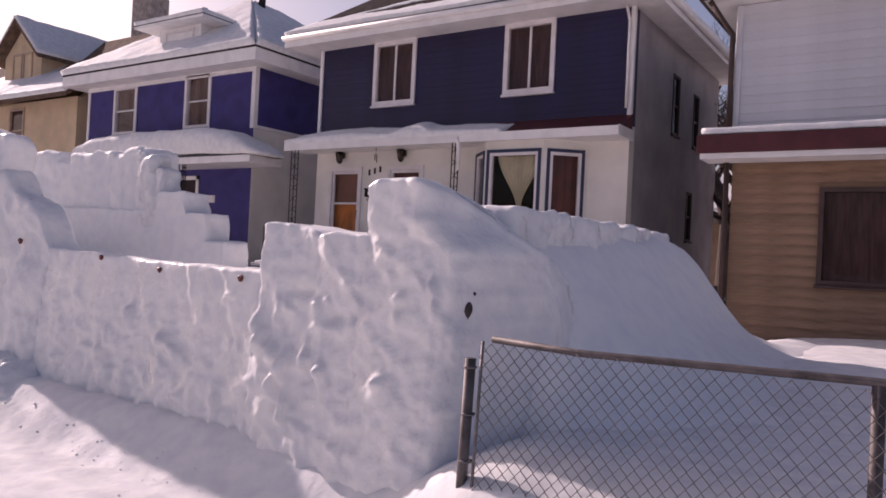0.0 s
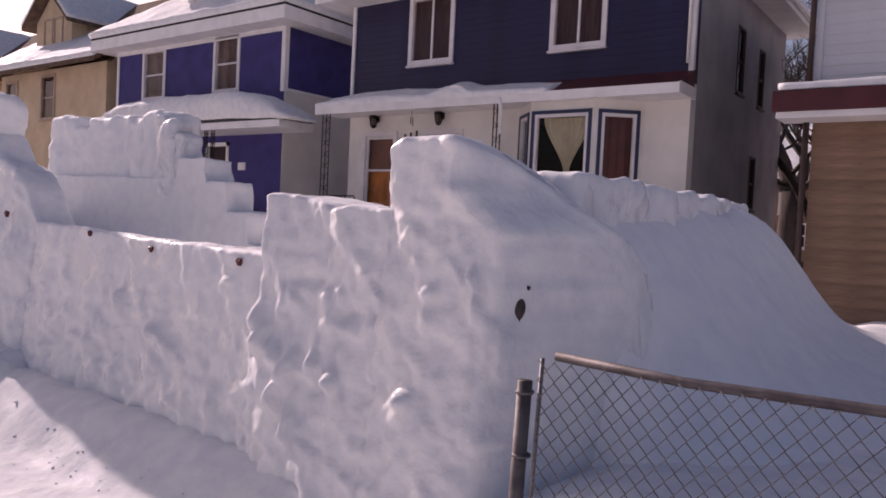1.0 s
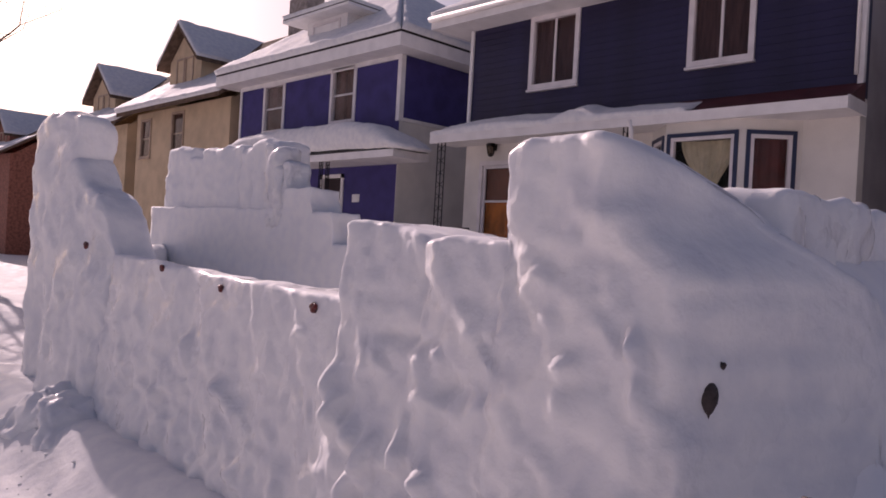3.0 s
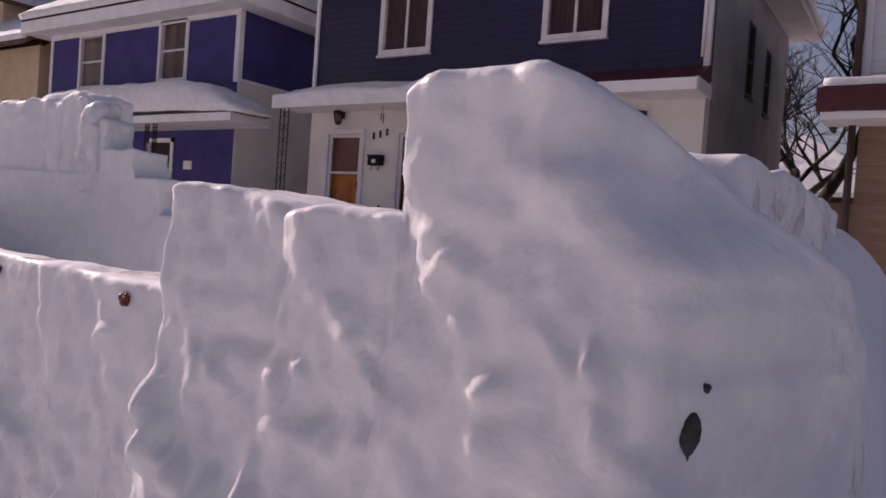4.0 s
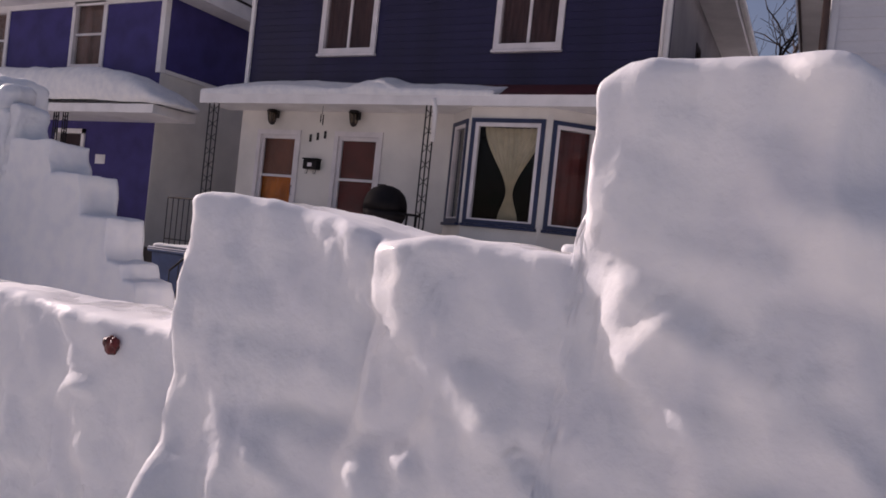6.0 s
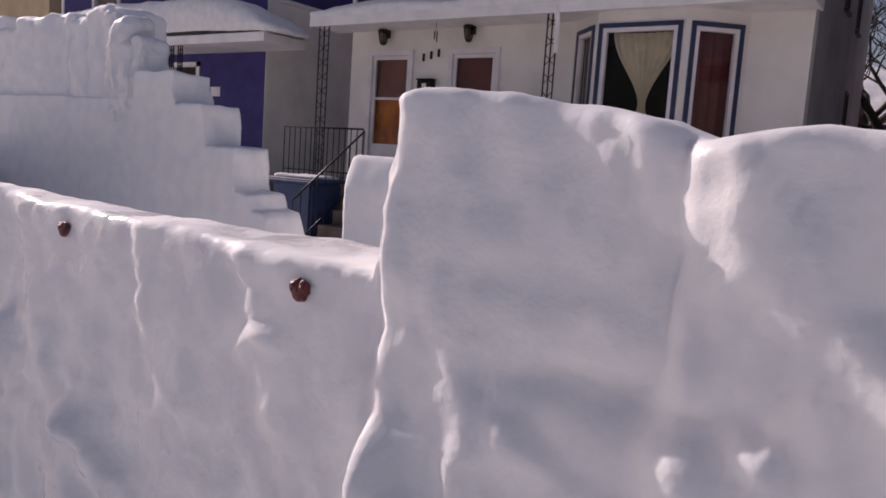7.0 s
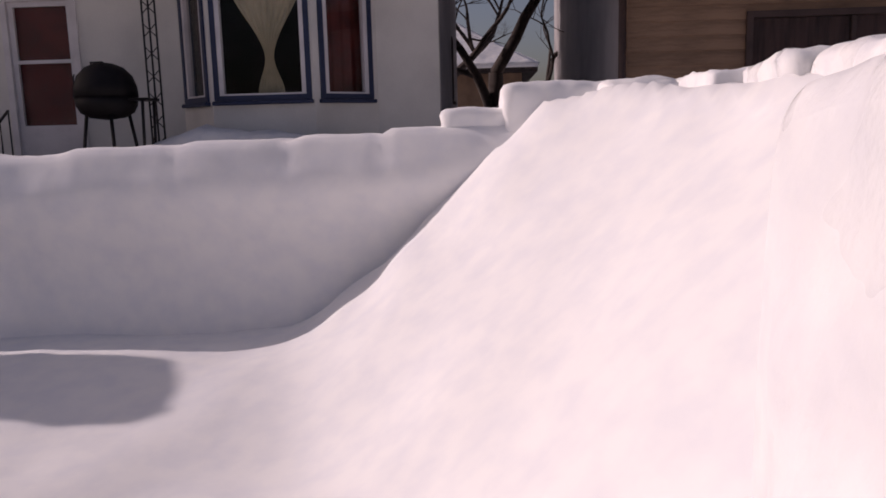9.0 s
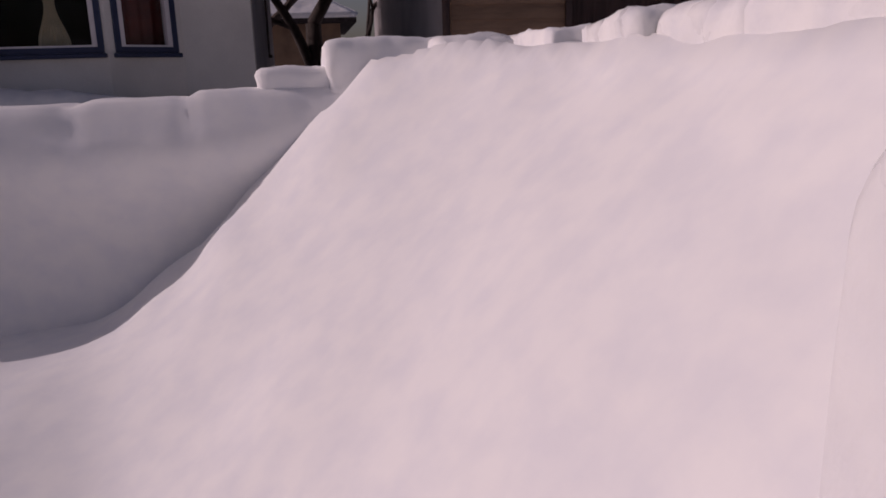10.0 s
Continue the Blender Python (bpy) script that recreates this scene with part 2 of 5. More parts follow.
def tube_vf(points, radii, sides=6, base=0):
    """A tube along points, with end caps."""
    V, Fc = [], []
    pts = [Vector(p) for p in points]
    for i, p in enumerate(pts):
        d = (pts[min(i + 1, len(pts) - 1)] - pts[max(i - 1, 0)]).normalized()
        a = d.orthogonal() if abs(d.z) > 0.95 else d.cross(Vector((0, 0, 1)))
        a.normalize()
        b = d.cross(a)
        r = radii[i] if hasattr(radii, "__len__") else radii
        for k in range(sides):
            t = 2 * math.pi * k / sides
            V.append(p + a * (r * math.cos(t)) + b * (r * math.sin(t)))
    n = len(pts)
    for i in range(n - 1):
        for k in range(sides):
            q = (i * sides + k, i * sides + (k + 1) % sides, (i + 1) * sides + (k + 1) % sides, (i + 1) * sides + k)
            Fc.append(tuple(base + j for j in q))
    Fc.append(tuple(base + k for k in reversed(range(sides))))
    Fc.append(tuple(base + (n - 1) * sides + k for k in range(sides)))
    return V, Fc


def tubes(name, parent, runs, mat, sides=6, label="", smooth=True):
    V, Fc = [], []
    for pts, r in runs:
        v, f = tube_vf(pts, r, sides, len(V))
        V += v
        Fc += f
    return mesh_part(name, V, Fc, mat, parent, label, smooth)


def lathe(name, parent, profile, at, mat, sides=20, label="", m=ID):
    """A turned shape from (radius, height) pairs."""
    V, Fc = [], []
    for r, z in profile:
        for k in range(sides):
            t = 2 * math.pi * k / sides
            V.append(m @ Vector((at[0] + r * math.cos(t), at[1] + r * math.sin(t), at[2] + z)))
    n = len(profile)
    for i in range(n - 1):
        for k in range(sides):
            Fc.append((i * sides + k, i * sides + (k + 1) % sides, (i + 1) * sides + (k + 1) % sides, (i + 1) * sides + k))
    Fc.append(tuple(reversed(range(sides))))
    Fc.append(tuple((n - 1) * sides + k for k in range(sides)))
    return mesh_part(name, V, Fc, mat, parent, label, True)


def lumps(p, amount):
    """Relief of hand-packed snow: swells, dents and crumbs."""
    a = noise.noise(p * 1.6) * 0.85 + noise.noise(p * 4.1 + Vector((7, 1, 3))) * 0.75
    a += abs(noise.noise(p * 7.0 + Vector((2, 9, 4)))) * -0.55 + noise.noise(p * 15.0) * 0.20 + noise.noise(p * 31.0) * 0.06
    return amount * a


def snow_block(name, parent, x0, x1, y0, y1, z0, z1, r=0.07, step=0.045, lump=0.03, top=None, lean=0.0, back_lean=0.0, mat=None, label="", shape=None):
    """A rounded, lumpy block of packed snow. top(x) gives the height along it, lean splays the foot of its front."""
    lo, hi = Vector((x0, y0, z0)), Vector((x1, y1, z1))
    n = [max(2, round((hi[i] - lo[i]) / step)) for i in range(3)]
    index, V, N = {}, [], []

    def vert(i, j, k):
        key = (i, j, k)
        if key in index:
            return index[key]
        p = Vector((lo[0] + (hi[0] - lo[0]) * i / n[0], lo[1] + (hi[1] - lo[1]) * j / n[1], lo[2] + (hi[2] - lo[2]) * k / n[2]))
        rr = [min(r, 0.49 * (hi[a] - lo[a])) for a in range(3)]
        q = Vector([min(max(p[a], lo[a] + rr[a]), hi[a] - rr[a]) for a in range(3)])
        d = p - q
        d = d.normalized() if d.length > 1e-9 else Vector((0, 0, 1))
        p = q + d * min(rr)
        f = (p.z - z0) / (z1 - z0)
        if top:
            p.z = z0 + (p.z - z0) * (top(p.x) - z0) / (z1 - z0)
        s = (y1 - p.y) / (y1 - y0)
        p.y -= lean * max(0.0, 1 - f) ** 1.4 * max(0.0, s) - back_lean * max(0.0, 1 - f) ** 1.4 * (1 - s)
        if shape:
            p = shape(p, f)
        p += d * lumps(p, lump)
        index[key] = len(V)
        V.append(p)
        return index[key]

    Fc = []
    for j in range(n[1]):
        for i in range(n[0]):
            Fc.append((vert(i, j, n[2]), vert(i + 1, j, n[2]), vert(i + 1, j + 1, n[2]), vert(i, j + 1, n[2])))
    for k in range(n[2]):
        for i in range(n[0]):
            Fc.append((vert(i, 0, k), vert(i + 1, 0, k), vert(i + 1, 0, k + 1), vert(i, 0, k + 1)))
            Fc.append((vert(i + 1, n[1], k), vert(i, n[1], k), vert(i, n[1], k + 1), vert(i + 1, n[1], k + 1)))
        for j in range(n[1]):
            Fc.append((vert(0, j + 1, k), vert(0, j, k), vert(0, j, k + 1), vert(0, j + 1, k + 1)))
            Fc.append((vert(n[0], j, k), vert(n[0], j + 1, k), vert(n[0], j + 1, k + 1), vert(n[0], j, k + 1)))
    return mesh_part(name, V, Fc, mat or SNOW_ICE, parent, label, True)


def steps_top(knots):
    """A height that runs straight from knot (x, z) to knot."""
    xs, zs = [k[0] for k in knots], [k[1] for k in knots]
    return lambda x: float(np.interp(x, xs, zs))


def sheet(name, xs, ys, height, mat, parent=None, label=""):
    nx, ny = len(xs), len(ys)
    V = [(x, y, height(x, y)) for y in ys for x in xs]
    Fc = [(j * nx + i, j * nx + i + 1, (j + 1) * nx + i + 1, (j + 1) * nx + i) for j in range(ny - 1) for i in range(nx - 1)]
    return mesh_part(name, V, Fc, mat, parent, label, True)


def smooth01(a, b, v):
    t = min(1.0, max(0.0, (v - a) / (b - a)))
    return t * t * (3 - 2 * t)


# ---------------------------------------------------------------- ground
def ground_height(x, y):
    z = -0.16 + 0.03 * noise.noise(Vector((x * 0.5, y * 0.5, 0)))
    # banked foot of the fort and the fence line
    z += (0.30 + 0.28 * smooth01(-2.4, -1.5, x)) * smooth01(3.12 - 0.37 * smooth01(-2.6, -1.7, x), 3.6 - 0.1 * smooth01(-2.6, -1.7, x), y) * smooth01(-11.0, -8.0, x)
    # yard level behind the fence, rising towards the houses
    z += 0.08 * smooth01(-2.2, -0.6, x) * smooth01(5.0, 9.0, y)
    z -= 0.20 * smooth01(-2.6, -3.6, x) * smooth01(3.9, 4.6, y) * (1 - smooth01(9, 11, y))
    # ploughed banks along the street to the far side
    b = math.exp(-((y - 5.2) / 1.3) ** 2) * smooth01(-14.0, -17.0, x) * 0.45
    z += b * (0.8 + 0.5 * noise.noise(Vector((x * 0.7, y * 0.9, 5))))
    near = 1.0 if (-12 < x < 5 and -4 < y < 12) else 0.0
    if near:
        p = Vector((x, y, 0))
        z += 0.016 * noise.noise(p * 2.6) + 0.014 * noise.noise(p * 7.0)
        crumb = smooth01(2.3, 3.0, y) * (1 - smooth01(3.4, 3.7, y))
        z += crumb * 0.022 * max(0.0, noise.noise(p * 11.0))
        tread = (1 - smooth01(2.2, 3.0, y))
        z -= tread * 0.035 * max(0.0, noise.noise(p * 4.3 + Vector((0, 0, 8))) - 0.25) * 2.5
    return z


gx = sorted({round(v, 3) for v in [*np.arange(-9.5, 2.6, 0.09), *np.arange(-30, -9.5, 0.5), *np.arange(2.6, 12, 0.5), -900, -400, -200, -120, -80, -60, -45, -36, 16, 24, 40, 80, 160, 400, 900]})
gy = sorted({round(v, 3) for v in [*np.arange(-1.6, 4.6, 0.07), *np.arange(4.6, 13, 0.16), *np.arange(13, 32, 1.5), -900, -300, -100, -40, -20, -12, -8, -5, -3.5, -2.5, 36, 45, 60, 90, 160, 300, 900]})
ground = tagged(sheet("ground", gx, gy, ground_height, SNOW_GROUND), "trodden and banked white snow over the pavement and yards", "snow", kind="structure")

# ---------------------------------------------------------------- the snow fort
fort = thing("snow_fort", (-5.2, 5.8, 0.0), "hand-built white snow fort with icy stepped walls round a hollow", "snow fort")

# relief of the front face: chipped lips, clods and dents (x, z, width, height, depth)
CHIPS = [(-2.50, 1.665, 0.012, 0.012, -0.022), (-2.52, 1.29, 0.030, 0.025, 0.016), (-2.28, 1.50, 0.16, 0.035, 0.014), (-2.36, 1.42, 0.12, 0.03, 0.012), (-2.36, 1.072, 0.040, 0.032, 0.036), (-2.37, 0.97, 0.026, 0.07, 0.018), (-2.15, 1.155, 0.024, 0.042, 0.052), (-2.135, 1.05, 0.022, 0.07, 0.026), (-2.50, 1.325, 0.026, 0.018, 0.022), (-2.465, 1.295, 0.026, 0.018, 0.020), (-2.55, 1.265, 0.022, 0.022, 0.018), (-2.92, 1.03, 0.03, 0.025, 0.028), (-2.68, 1.12, 0.07, 0.02, 0.016), (-2.35, 1.62, 0.05, 0.018, -0.014), (-3.52, 0.82, 0.05, 0.07, 0.06),
         (-3.44, 0.72, 0.04, 0.08, 0.075), (-3.34, 0.66, 0.05, 0.05, 0.06), (-3.22, 0.60, 0.035, 0.09, 0.075), (-3.28, 0.48, 0.03, 0.10, 0.07), (-2.02, 0.84, 0.02, 0.10, 0.05),
         (-3.05, 0.66, 0.03, 0.07, 0.06), (-2.9, 0.60, 0.045, 0.05, 0.06), (-3.18, 0.36, 0.028, 0.10, 0.07), (-2.45, 0.62, 0.06, 0.04, 0.05),
         (-3.86, 0.985, 0.05, 0.020, 0.022), (-4.6, 0.62, 0.06, 0.05, 0.05), (-5.1, 0.75, 0.05, 0.07, 0.05), (-5.4, 0.45, 0.07, 0.05, 0.05), (-3.925, 0.955, 0.020, 0.03, 0.022),
         (-3.1, 1.05, 0.14, 0.03, -0.035), (-2.85, 0.92, 0.10, 0.05, -0.03)]


def chip_relief(x, z):
    h = 0.0
    for cx, cz, w, t, a in CHIPS:
        dx, dz = (x - cx) / w, (z - cz) / t
        if abs(dx) < 2.2 and abs(dz) < 2.2:
            h += 1.2 * a * math.exp(-(dx * dx + dz * dz) ** 1.15)
    rough = smooth01(0.95, 0.45, z) * smooth01(-7.5, -6.0, x) * (1 - 0.45 * smooth01(-3.5, -3.1, x))
    q = Vector((x * 4.5, z * 5.5, 1.7))
    h += rough * (0.032 * max(0.0, noise.noise(q) - 0.05) + 0.02 * noise.noise(q * 2.6))
    return h


def face(p, f):
    p.y -= chip_relief(p.x, p.z)
    return p


# front wall, block by block; each block stands a little proud of the one before
snow_block("left_tower", fort, -8.22, -7.24, 3.82, 4.16, -0.25, 2.32, r=0.09, step=0.04, lump=0.055, lean=0.10, shape=face,
           top=steps_top([(-8.3, 2.18), (-8.0, 2.33), (-7.6, 2.34), (-7.2, 2.27)]), label="tall corner tower of packed snow")
snow_block("tower_shoulder", fort, -7.45, -6.34, 3.81, 4.16, -0.25, 1.85, r=0.09, step=0.032, lump=0.05, lean=0.20, shape=face,
           top=steps_top([(-7.4, 2.0), (-7.22, 1.92), (-7.08, 1.74), (-6.78, 1.66), (-6.62, 1.52), (-6.48, 1.30), (-6.34, 1.16)]))


def ease_step(c, w, x):
    return smooth01(c - w, c + w, x)


def front_y(x, z):
    """Depth of the front wall's outer face: it steps forward block by block and turns away at the tower's corner."""
    y = 3.795 - 0.085 * smooth01(-6.3, -3.7, x) * min(1.0, (x + 6.3) / 2.6)
    j = x - 0.42 * (1.15 - z)
    y -= 0.018 * ease_step(-5.06, 0.02 + 0.10 * max(0.0, 1.0 - z), j) + 0.020 * ease_step(-4.42, 0.014 + 0.22 * max(0.0, 1.0 - z), j) + 0.020 * ease_step(-3.985, 0.012 + 0.20 * max(0.0, 0.95 - z), j) - 0.04
    y -= 0.050 * ease_step(-3.557 + 0.12 * max(0.0, 1.0 - z), 0.028 + 0.12 * max(0.0, 0.85 - z), x)
    y -= 0.036 * ease_step(-3.045, 0.016 + 0.30 * max(0.0, 1.10 - z), x)
    y -= 0.055 * ease_step(-2.643, 0.012 + min(0.38, 4.0 * max(0.0, 1.46 - z)), x)
    y += 0.026 * math.exp(-((x + 3.025) / 0.035) ** 2) * smooth01(0.95, 1.3, z)
    y += 0.012 * math.exp(-((x + 2.67 - 0.5 * (1.40 - z)) / 0.045) ** 2) * smooth01(1.10, 1.30, z) * smooth01(1.48, 1.38, z)
    y -= 0.20 * max(0.0, 1 - (z + 0.25) / 1.75) ** 1.4
    corner = -2.22 + 0.18 * smooth01(1.56, 1.32, z) - 0.02 * smooth01(1.25, 1.0, z)
    d = x - corner
    if d > -0.06:
        e = math.sqrt(d * d + 0.0012) * 0.5 + d * 0.5
        y += 2.1 * e + 1.4 * e * e
    return y


def front_relief(x, z):
    p = Vector((x, z, 4.2))
    warp = Vector((noise.noise(p * 3.0), noise.noise(p * 3.0 + Vector((5, 5, 5))), 0)) * 0.06
    q = p + warp
    calm = 1.0 - 0.65 * smooth01(-3.50, -3.62, x) * smooth01(0.70, 0.95, z) * smooth01(-6.5, -5.8, x)
    h = 0.019 * calm * noise.noise(Vector((q.x * 3.2, q.y * 3.6, 0.3)))
    h += 0.021 * calm * max(-0.25, noise.noise(Vector((q.x * 5.2, q.y * 6.8, 2.1))))
    h -= 0.020 * calm * abs(noise.noise(Vector((q.x * 7.5, q.y * 9.0, 7.7))))
    h += 0.008 * calm * noise.noise(q * 19.0) + 0.005 * noise.noise(q * 38.0)
    # facets left by the shovel, with crisp lower lips
    c = noise.noise(Vector((q.x * 2.6 + q.y * 1.4, q.y * 3.4 - q.x * 0.8, 11.3)))
    h += 0.016 * calm * (smooth01(0.02, 0.10, c) - smooth01(0.10, 0.55, c)) * smooth01(-6.3, -5.6, x)
    return h + chip_relief(x, z)


FRONT_TOP = steps_top([(-6.40, 1.225), (-5.6, 1.195), (-5.05, 1.175), (-4.4, 1.168), (-3.9, 1.165), (-3.592, 1.160), (-3.580, 1.22), (-3.552, 1.44), (-3.535, 1.468), (-3.50, 1.480), (-3.35, 1.474), (-3.2, 1.450),
                       (-3.09, 1.430), (-3.03, 1.408), (-2.96, 1.420), (-2.8, 1.428), (-2.664, 1.424), (-2.636, 1.690), (-2.60, 1.722), (-2.45, 1.734), (-2.3, 1.732), (-2.24, 1.714), (-2.18, 1.667), (-2.10, 1.59),
                       (-2.0, 1.50), (-1.88, 1.42), (-1.80, 1.34), (-1.765, 1.18), (-1.745, 0.95), (-1.725, 0.62), (-1.70, 0.30)])


def front_wall():
    """The whole front from the corner tower to the high block, as one packed mass with a stepped top."""
    xs = sorted({round(float(v), 4) for v in [*np.arange(-6.38, -3.7, 0.024), *np.arange(-3.7, -1.69, 0.0165), *np.linspace(-3.595, -3.535, 16), *np.linspace(-2.668, -2.632, 12), *np.linspace(-1.80, -1.69, 16)]})
    nf, na, nt_, nb = 84, 5, 16, 20
    V = []
    for x in xs:
        T = FRONT_TOP(x)
        high = smooth01(-3.59, -3.54, x)
        back = 4.17 + 0.12 * high + 0.25 * smooth01(-2.70, -2.3, x)
        r = 0.030
        yf = front_y(x, T)
        depth = max(0.10, back - yf)
        for i in range(nf):
            z = -0.25 + (T - r + 0.25) * i / (nf - 1)
            V.append(Vector((x, front_y(x, z) - front_relief(x, z), z)))
        edge_z, edge_y = T - r, V[-1].y
        for k in range(1, na + 1):
            a = 0.5 * math.pi * k / na
            V.append(Vector((x, edge_y + r * (1 - math.cos(a)), edge_z + r * math.sin(a))))
        for k in range(1, nt_ + 1):
            y = edge_y + r + (depth - 2 * r) * k / nt_
            sag = 0.05 * smooth01(3.86, 4.15, y) * (1 - high) + (0.02 + 0.185 * smooth01(-2.6, -2.2, x)) * (k / nt_) ** 1.6 * high
            V.append(Vector((x, y, T - sag)))
        yb, zb = V[-1].y, V[-1].z
        for k in range(1, na + 1):
            a = 0.5 * math.pi * k / na
            V.append(Vector((x, yb + 0.05 * math.sin(a), zb - 0.05 * (1 - math.cos(a)))))
        yb, zb = V[-1].y, V[-1].z
        for k in range(1, nb + 1):
            V.append(Vector((x, yb + (0.14 - 0.04 * high) * (k / nb) ** 1.5, zb + (-0.25 - zb) * k / nb)))
    m = len(V) // len(xs)
    for i, p in enumerate(V):
        row = i % m
        if row >= nf - 3:
            k = min(1.0, (row - nf + 4) / 4.0)
            q = p * 1.0
            up = 0.011 * noise.noise(q * 5.0) + 0.006 * noise.noise(q * 13.0) + 0.002 * noise.noise(q * 30.0)
            side = 0.011 * noise.noise(q * 6.0 + Vector((3, 3, 3))) + 0.010 * noise.noise(q * 15.0 + Vector((3, 3, 3)))
            V[i] = p + Vector((side, 0.6 * side, up)) * k
        else:
            side = 0.014 * noise.noise(Vector((p.x * 3, 8.0, p.z * 9.0))) + 0.008 * noise.noise(Vector((p.x * 3, 8.0, p.z * 22.0)))
            V[i] = p + Vector((side, 0, 0))
    Fc = [(c * m + j, (c + 1) * m + j, (c + 1) * m + j + 1, c * m + j + 1) for c in range(len(xs) - 1) for j in range(m - 1)]
    Fc += [tuple(range(m)), tuple(reversed(range((len(xs) - 1) * m, len(xs) * m)))]
    return mesh_part("front_wall", V, Fc, SNOW_ICE, fort, "front wall of icy packed snow with a stepped top", True)


front_wall()

# stepped wall behind, two tiers thick, with a broken crest
STEP_TOP = steps_top([(-14.1, 1.83), (-9.94, 1.80), (-9.90, 2.08), (-9.29, 2.07), (-9.25, 1.75), (-8.82, 1.755), (-8.78, 1.36), (-8.37, 1.35), (-8.33, 0.95), (-8.14, 0.93), (-8.09, 0.80), (-7.92, 0.78), (-7.86, 0.56), (-7.74, 0.48), (-7.66, 0.28), (-7.52, 0.12), (-7.4, -0.1)])


def stepped_wall():
    """A long straight wall whose end comes down in irregular steps."""
    xs = sorted({round(float(v), 4) for v in [*np.arange(-14.1, -10, 0.08), *np.arange(-10, -7.40, 0.035), *[c + d for c in (-9.92, -9.27, -8.80, -8.35, -8.115) for d in np.linspace(-0.026, 0.026, 9)]]})
    nz, ny = 42, 12
    V = []
    for x in xs:
        T = STEP_TOP(x)
        depth = 0.75 - 0.29 * smooth01(-10.1, -9.7, x)
        col = []
        for i in range(nz + 1):
            col.append(Vector((x, 7.40, -0.2 + (T - 0.03 + 0.2) * i / nz)))
        for k in range(1, 5):
            a = 0.5 * math.pi * k / 4
            col.append(Vector((x, 7.40 + 0.03 * (1 - math.cos(a)), T - 0.03 + 0.03 * math.sin(a))))
        for k in range(1, ny + 1):
            col.append(Vector((x, 7.43 + (depth - 0.03) * k / ny, T)))
        col.append(Vector((x, 7.40 + depth, -0.2)))
        for p in col:
            q = p + Vector((0, 0, 0))
            p.y -= 0.030 * noise.noise(q * 2.2) + 0.014 * noise.noise(q * 6.0)
            p.x += 0.030 * noise.noise(q * 4.2 + Vector((4, 0, 0))) + 0.014 * noise.noise(q * 11.0)
            p.z += (0.026 * noise.noise(q * 3.1 + Vector((0, 4, 0))) + 0.012 * noise.noise(q * 9.0)) * (p.z > 0)
        V += col
    m = len(V) // len(xs)
    Fc = [(c * m + j, (c + 1) * m + j, (c + 1) * m + j + 1, c * m + j + 1) for c in range(len(xs) - 1) for j in range(m - 1)]
    Fc += [tuple(range(m)), tuple(reversed(range((len(xs) - 1) * m, len(xs) * m)))]
    return mesh_part("stepped_wall", V, Fc, SNOW_SOFT, fort, "long snow wall ending in steps", True)


stepped_wall()
CREST = [(-13.9, -12.9, 2.84), (-13.05, -12.45, 2.66), (-12.6, -11.3, 2.80), (-11.4, -10.9, 2.70), (-11.0, -10.30, 2.78)]
for x0, x1, z in CREST:
    snow_block("crest_block", fort, x0, x1, 7.50, 8.1, 1.6, z, r=0.10, step=0.05, lump=0.06, mat=SNOW_SOFT)
for x0, x1, y0, z in ((-10.58, -10.28, 7.44, 2.72), (-10.40, -10.10, 7.40, 2.66), (-10.24, -9.98, 7.37, 2.40), (-10.10, -9.86, 7.40, 2.46)):
    snow_block("crest_block", fort, x0, x1, y0, y0 + 0.42, 1.5, z, r=0.10, step=0.035, lump=0.07, mat=SNOW_ICE)


# plain unseen wall closing the fort behind corner tower, added to shade the floor
west = [(-9.2 - 4.4 * i / 24, 4.95 + 2.45 * i / 24) for i in range(25)]
V, Fc = [], []
for i, (x, y) in enumerate(west):
    k = 0.04 * noise.noise(Vector((x, y, 3)) * 1.7)
    V += [(x + 0.25, y - 0.40, -0.25), (x + 0.12, y - 0.18, 1.08 + k), (x + 0.05, y - 0.08, 1.16 + k), (x - 0.05, y + 0.08, 1.16 + k), (x - 0.12, y + 0.18, 1.08 + k), (x - 0.25, y + 0.40, -0.25)]
for i in range(24):
    Fc += [(6 * i + j, 6 * i + j + 1, 6 * i + j + 7, 6 * i + j + 6) for j in range(5)]
Fc += [(0, 1, 2, 3, 4, 5), tuple(reversed(range(144, 150)))]
mesh_part("west_shade_wall", V, Fc, SNOW_SOFT, fort, "", True)


# back wall with its hollowed inner face
def hollow(p, f):
    s = min(1.0, max(0.0, (8.35 - p.y) / 0.55))
    p.y += s * 0.22 * smooth01(0.90, 0.45, f) * smooth01(-7.2, -6.6, p.x)
    p.y += s * 0.10 * smooth01(0.80, 1.0, f)
    p.y -= s * 0.55 * max(0.0, 1 - f / 0.30) ** 2
    return p


snow_block("back_wall", fort, -7.33, -2.9, 7.78, 8.35, -0.2, 1.42, r=0.06, step=0.055, lump=0.016, shape=hollow, mat=SNOW_SOFT,
           top=steps_top([(-7.33, 1.375), (-7.0, 1.37), (-6.75, 1.325), (-6.25, 1.325), (-6.20, 1.35), (-5.62, 1.365), (-5.56, 1.352), (-5.50, 1.375), (-4.98, 1.385), (-4.92, 1.372), (-4.86, 1.400), (-4.45, 1.41), (-4.38, 1.397), (-4.32, 1.43), (-3.9, 1.44)]))
snow_block("rim_block", fort, -4.05, -3.3, 7.905, 8.4, 0.9, 1.53, r=0.05, step=0.04, lump=0.03, mat=SNOW_SOFT)
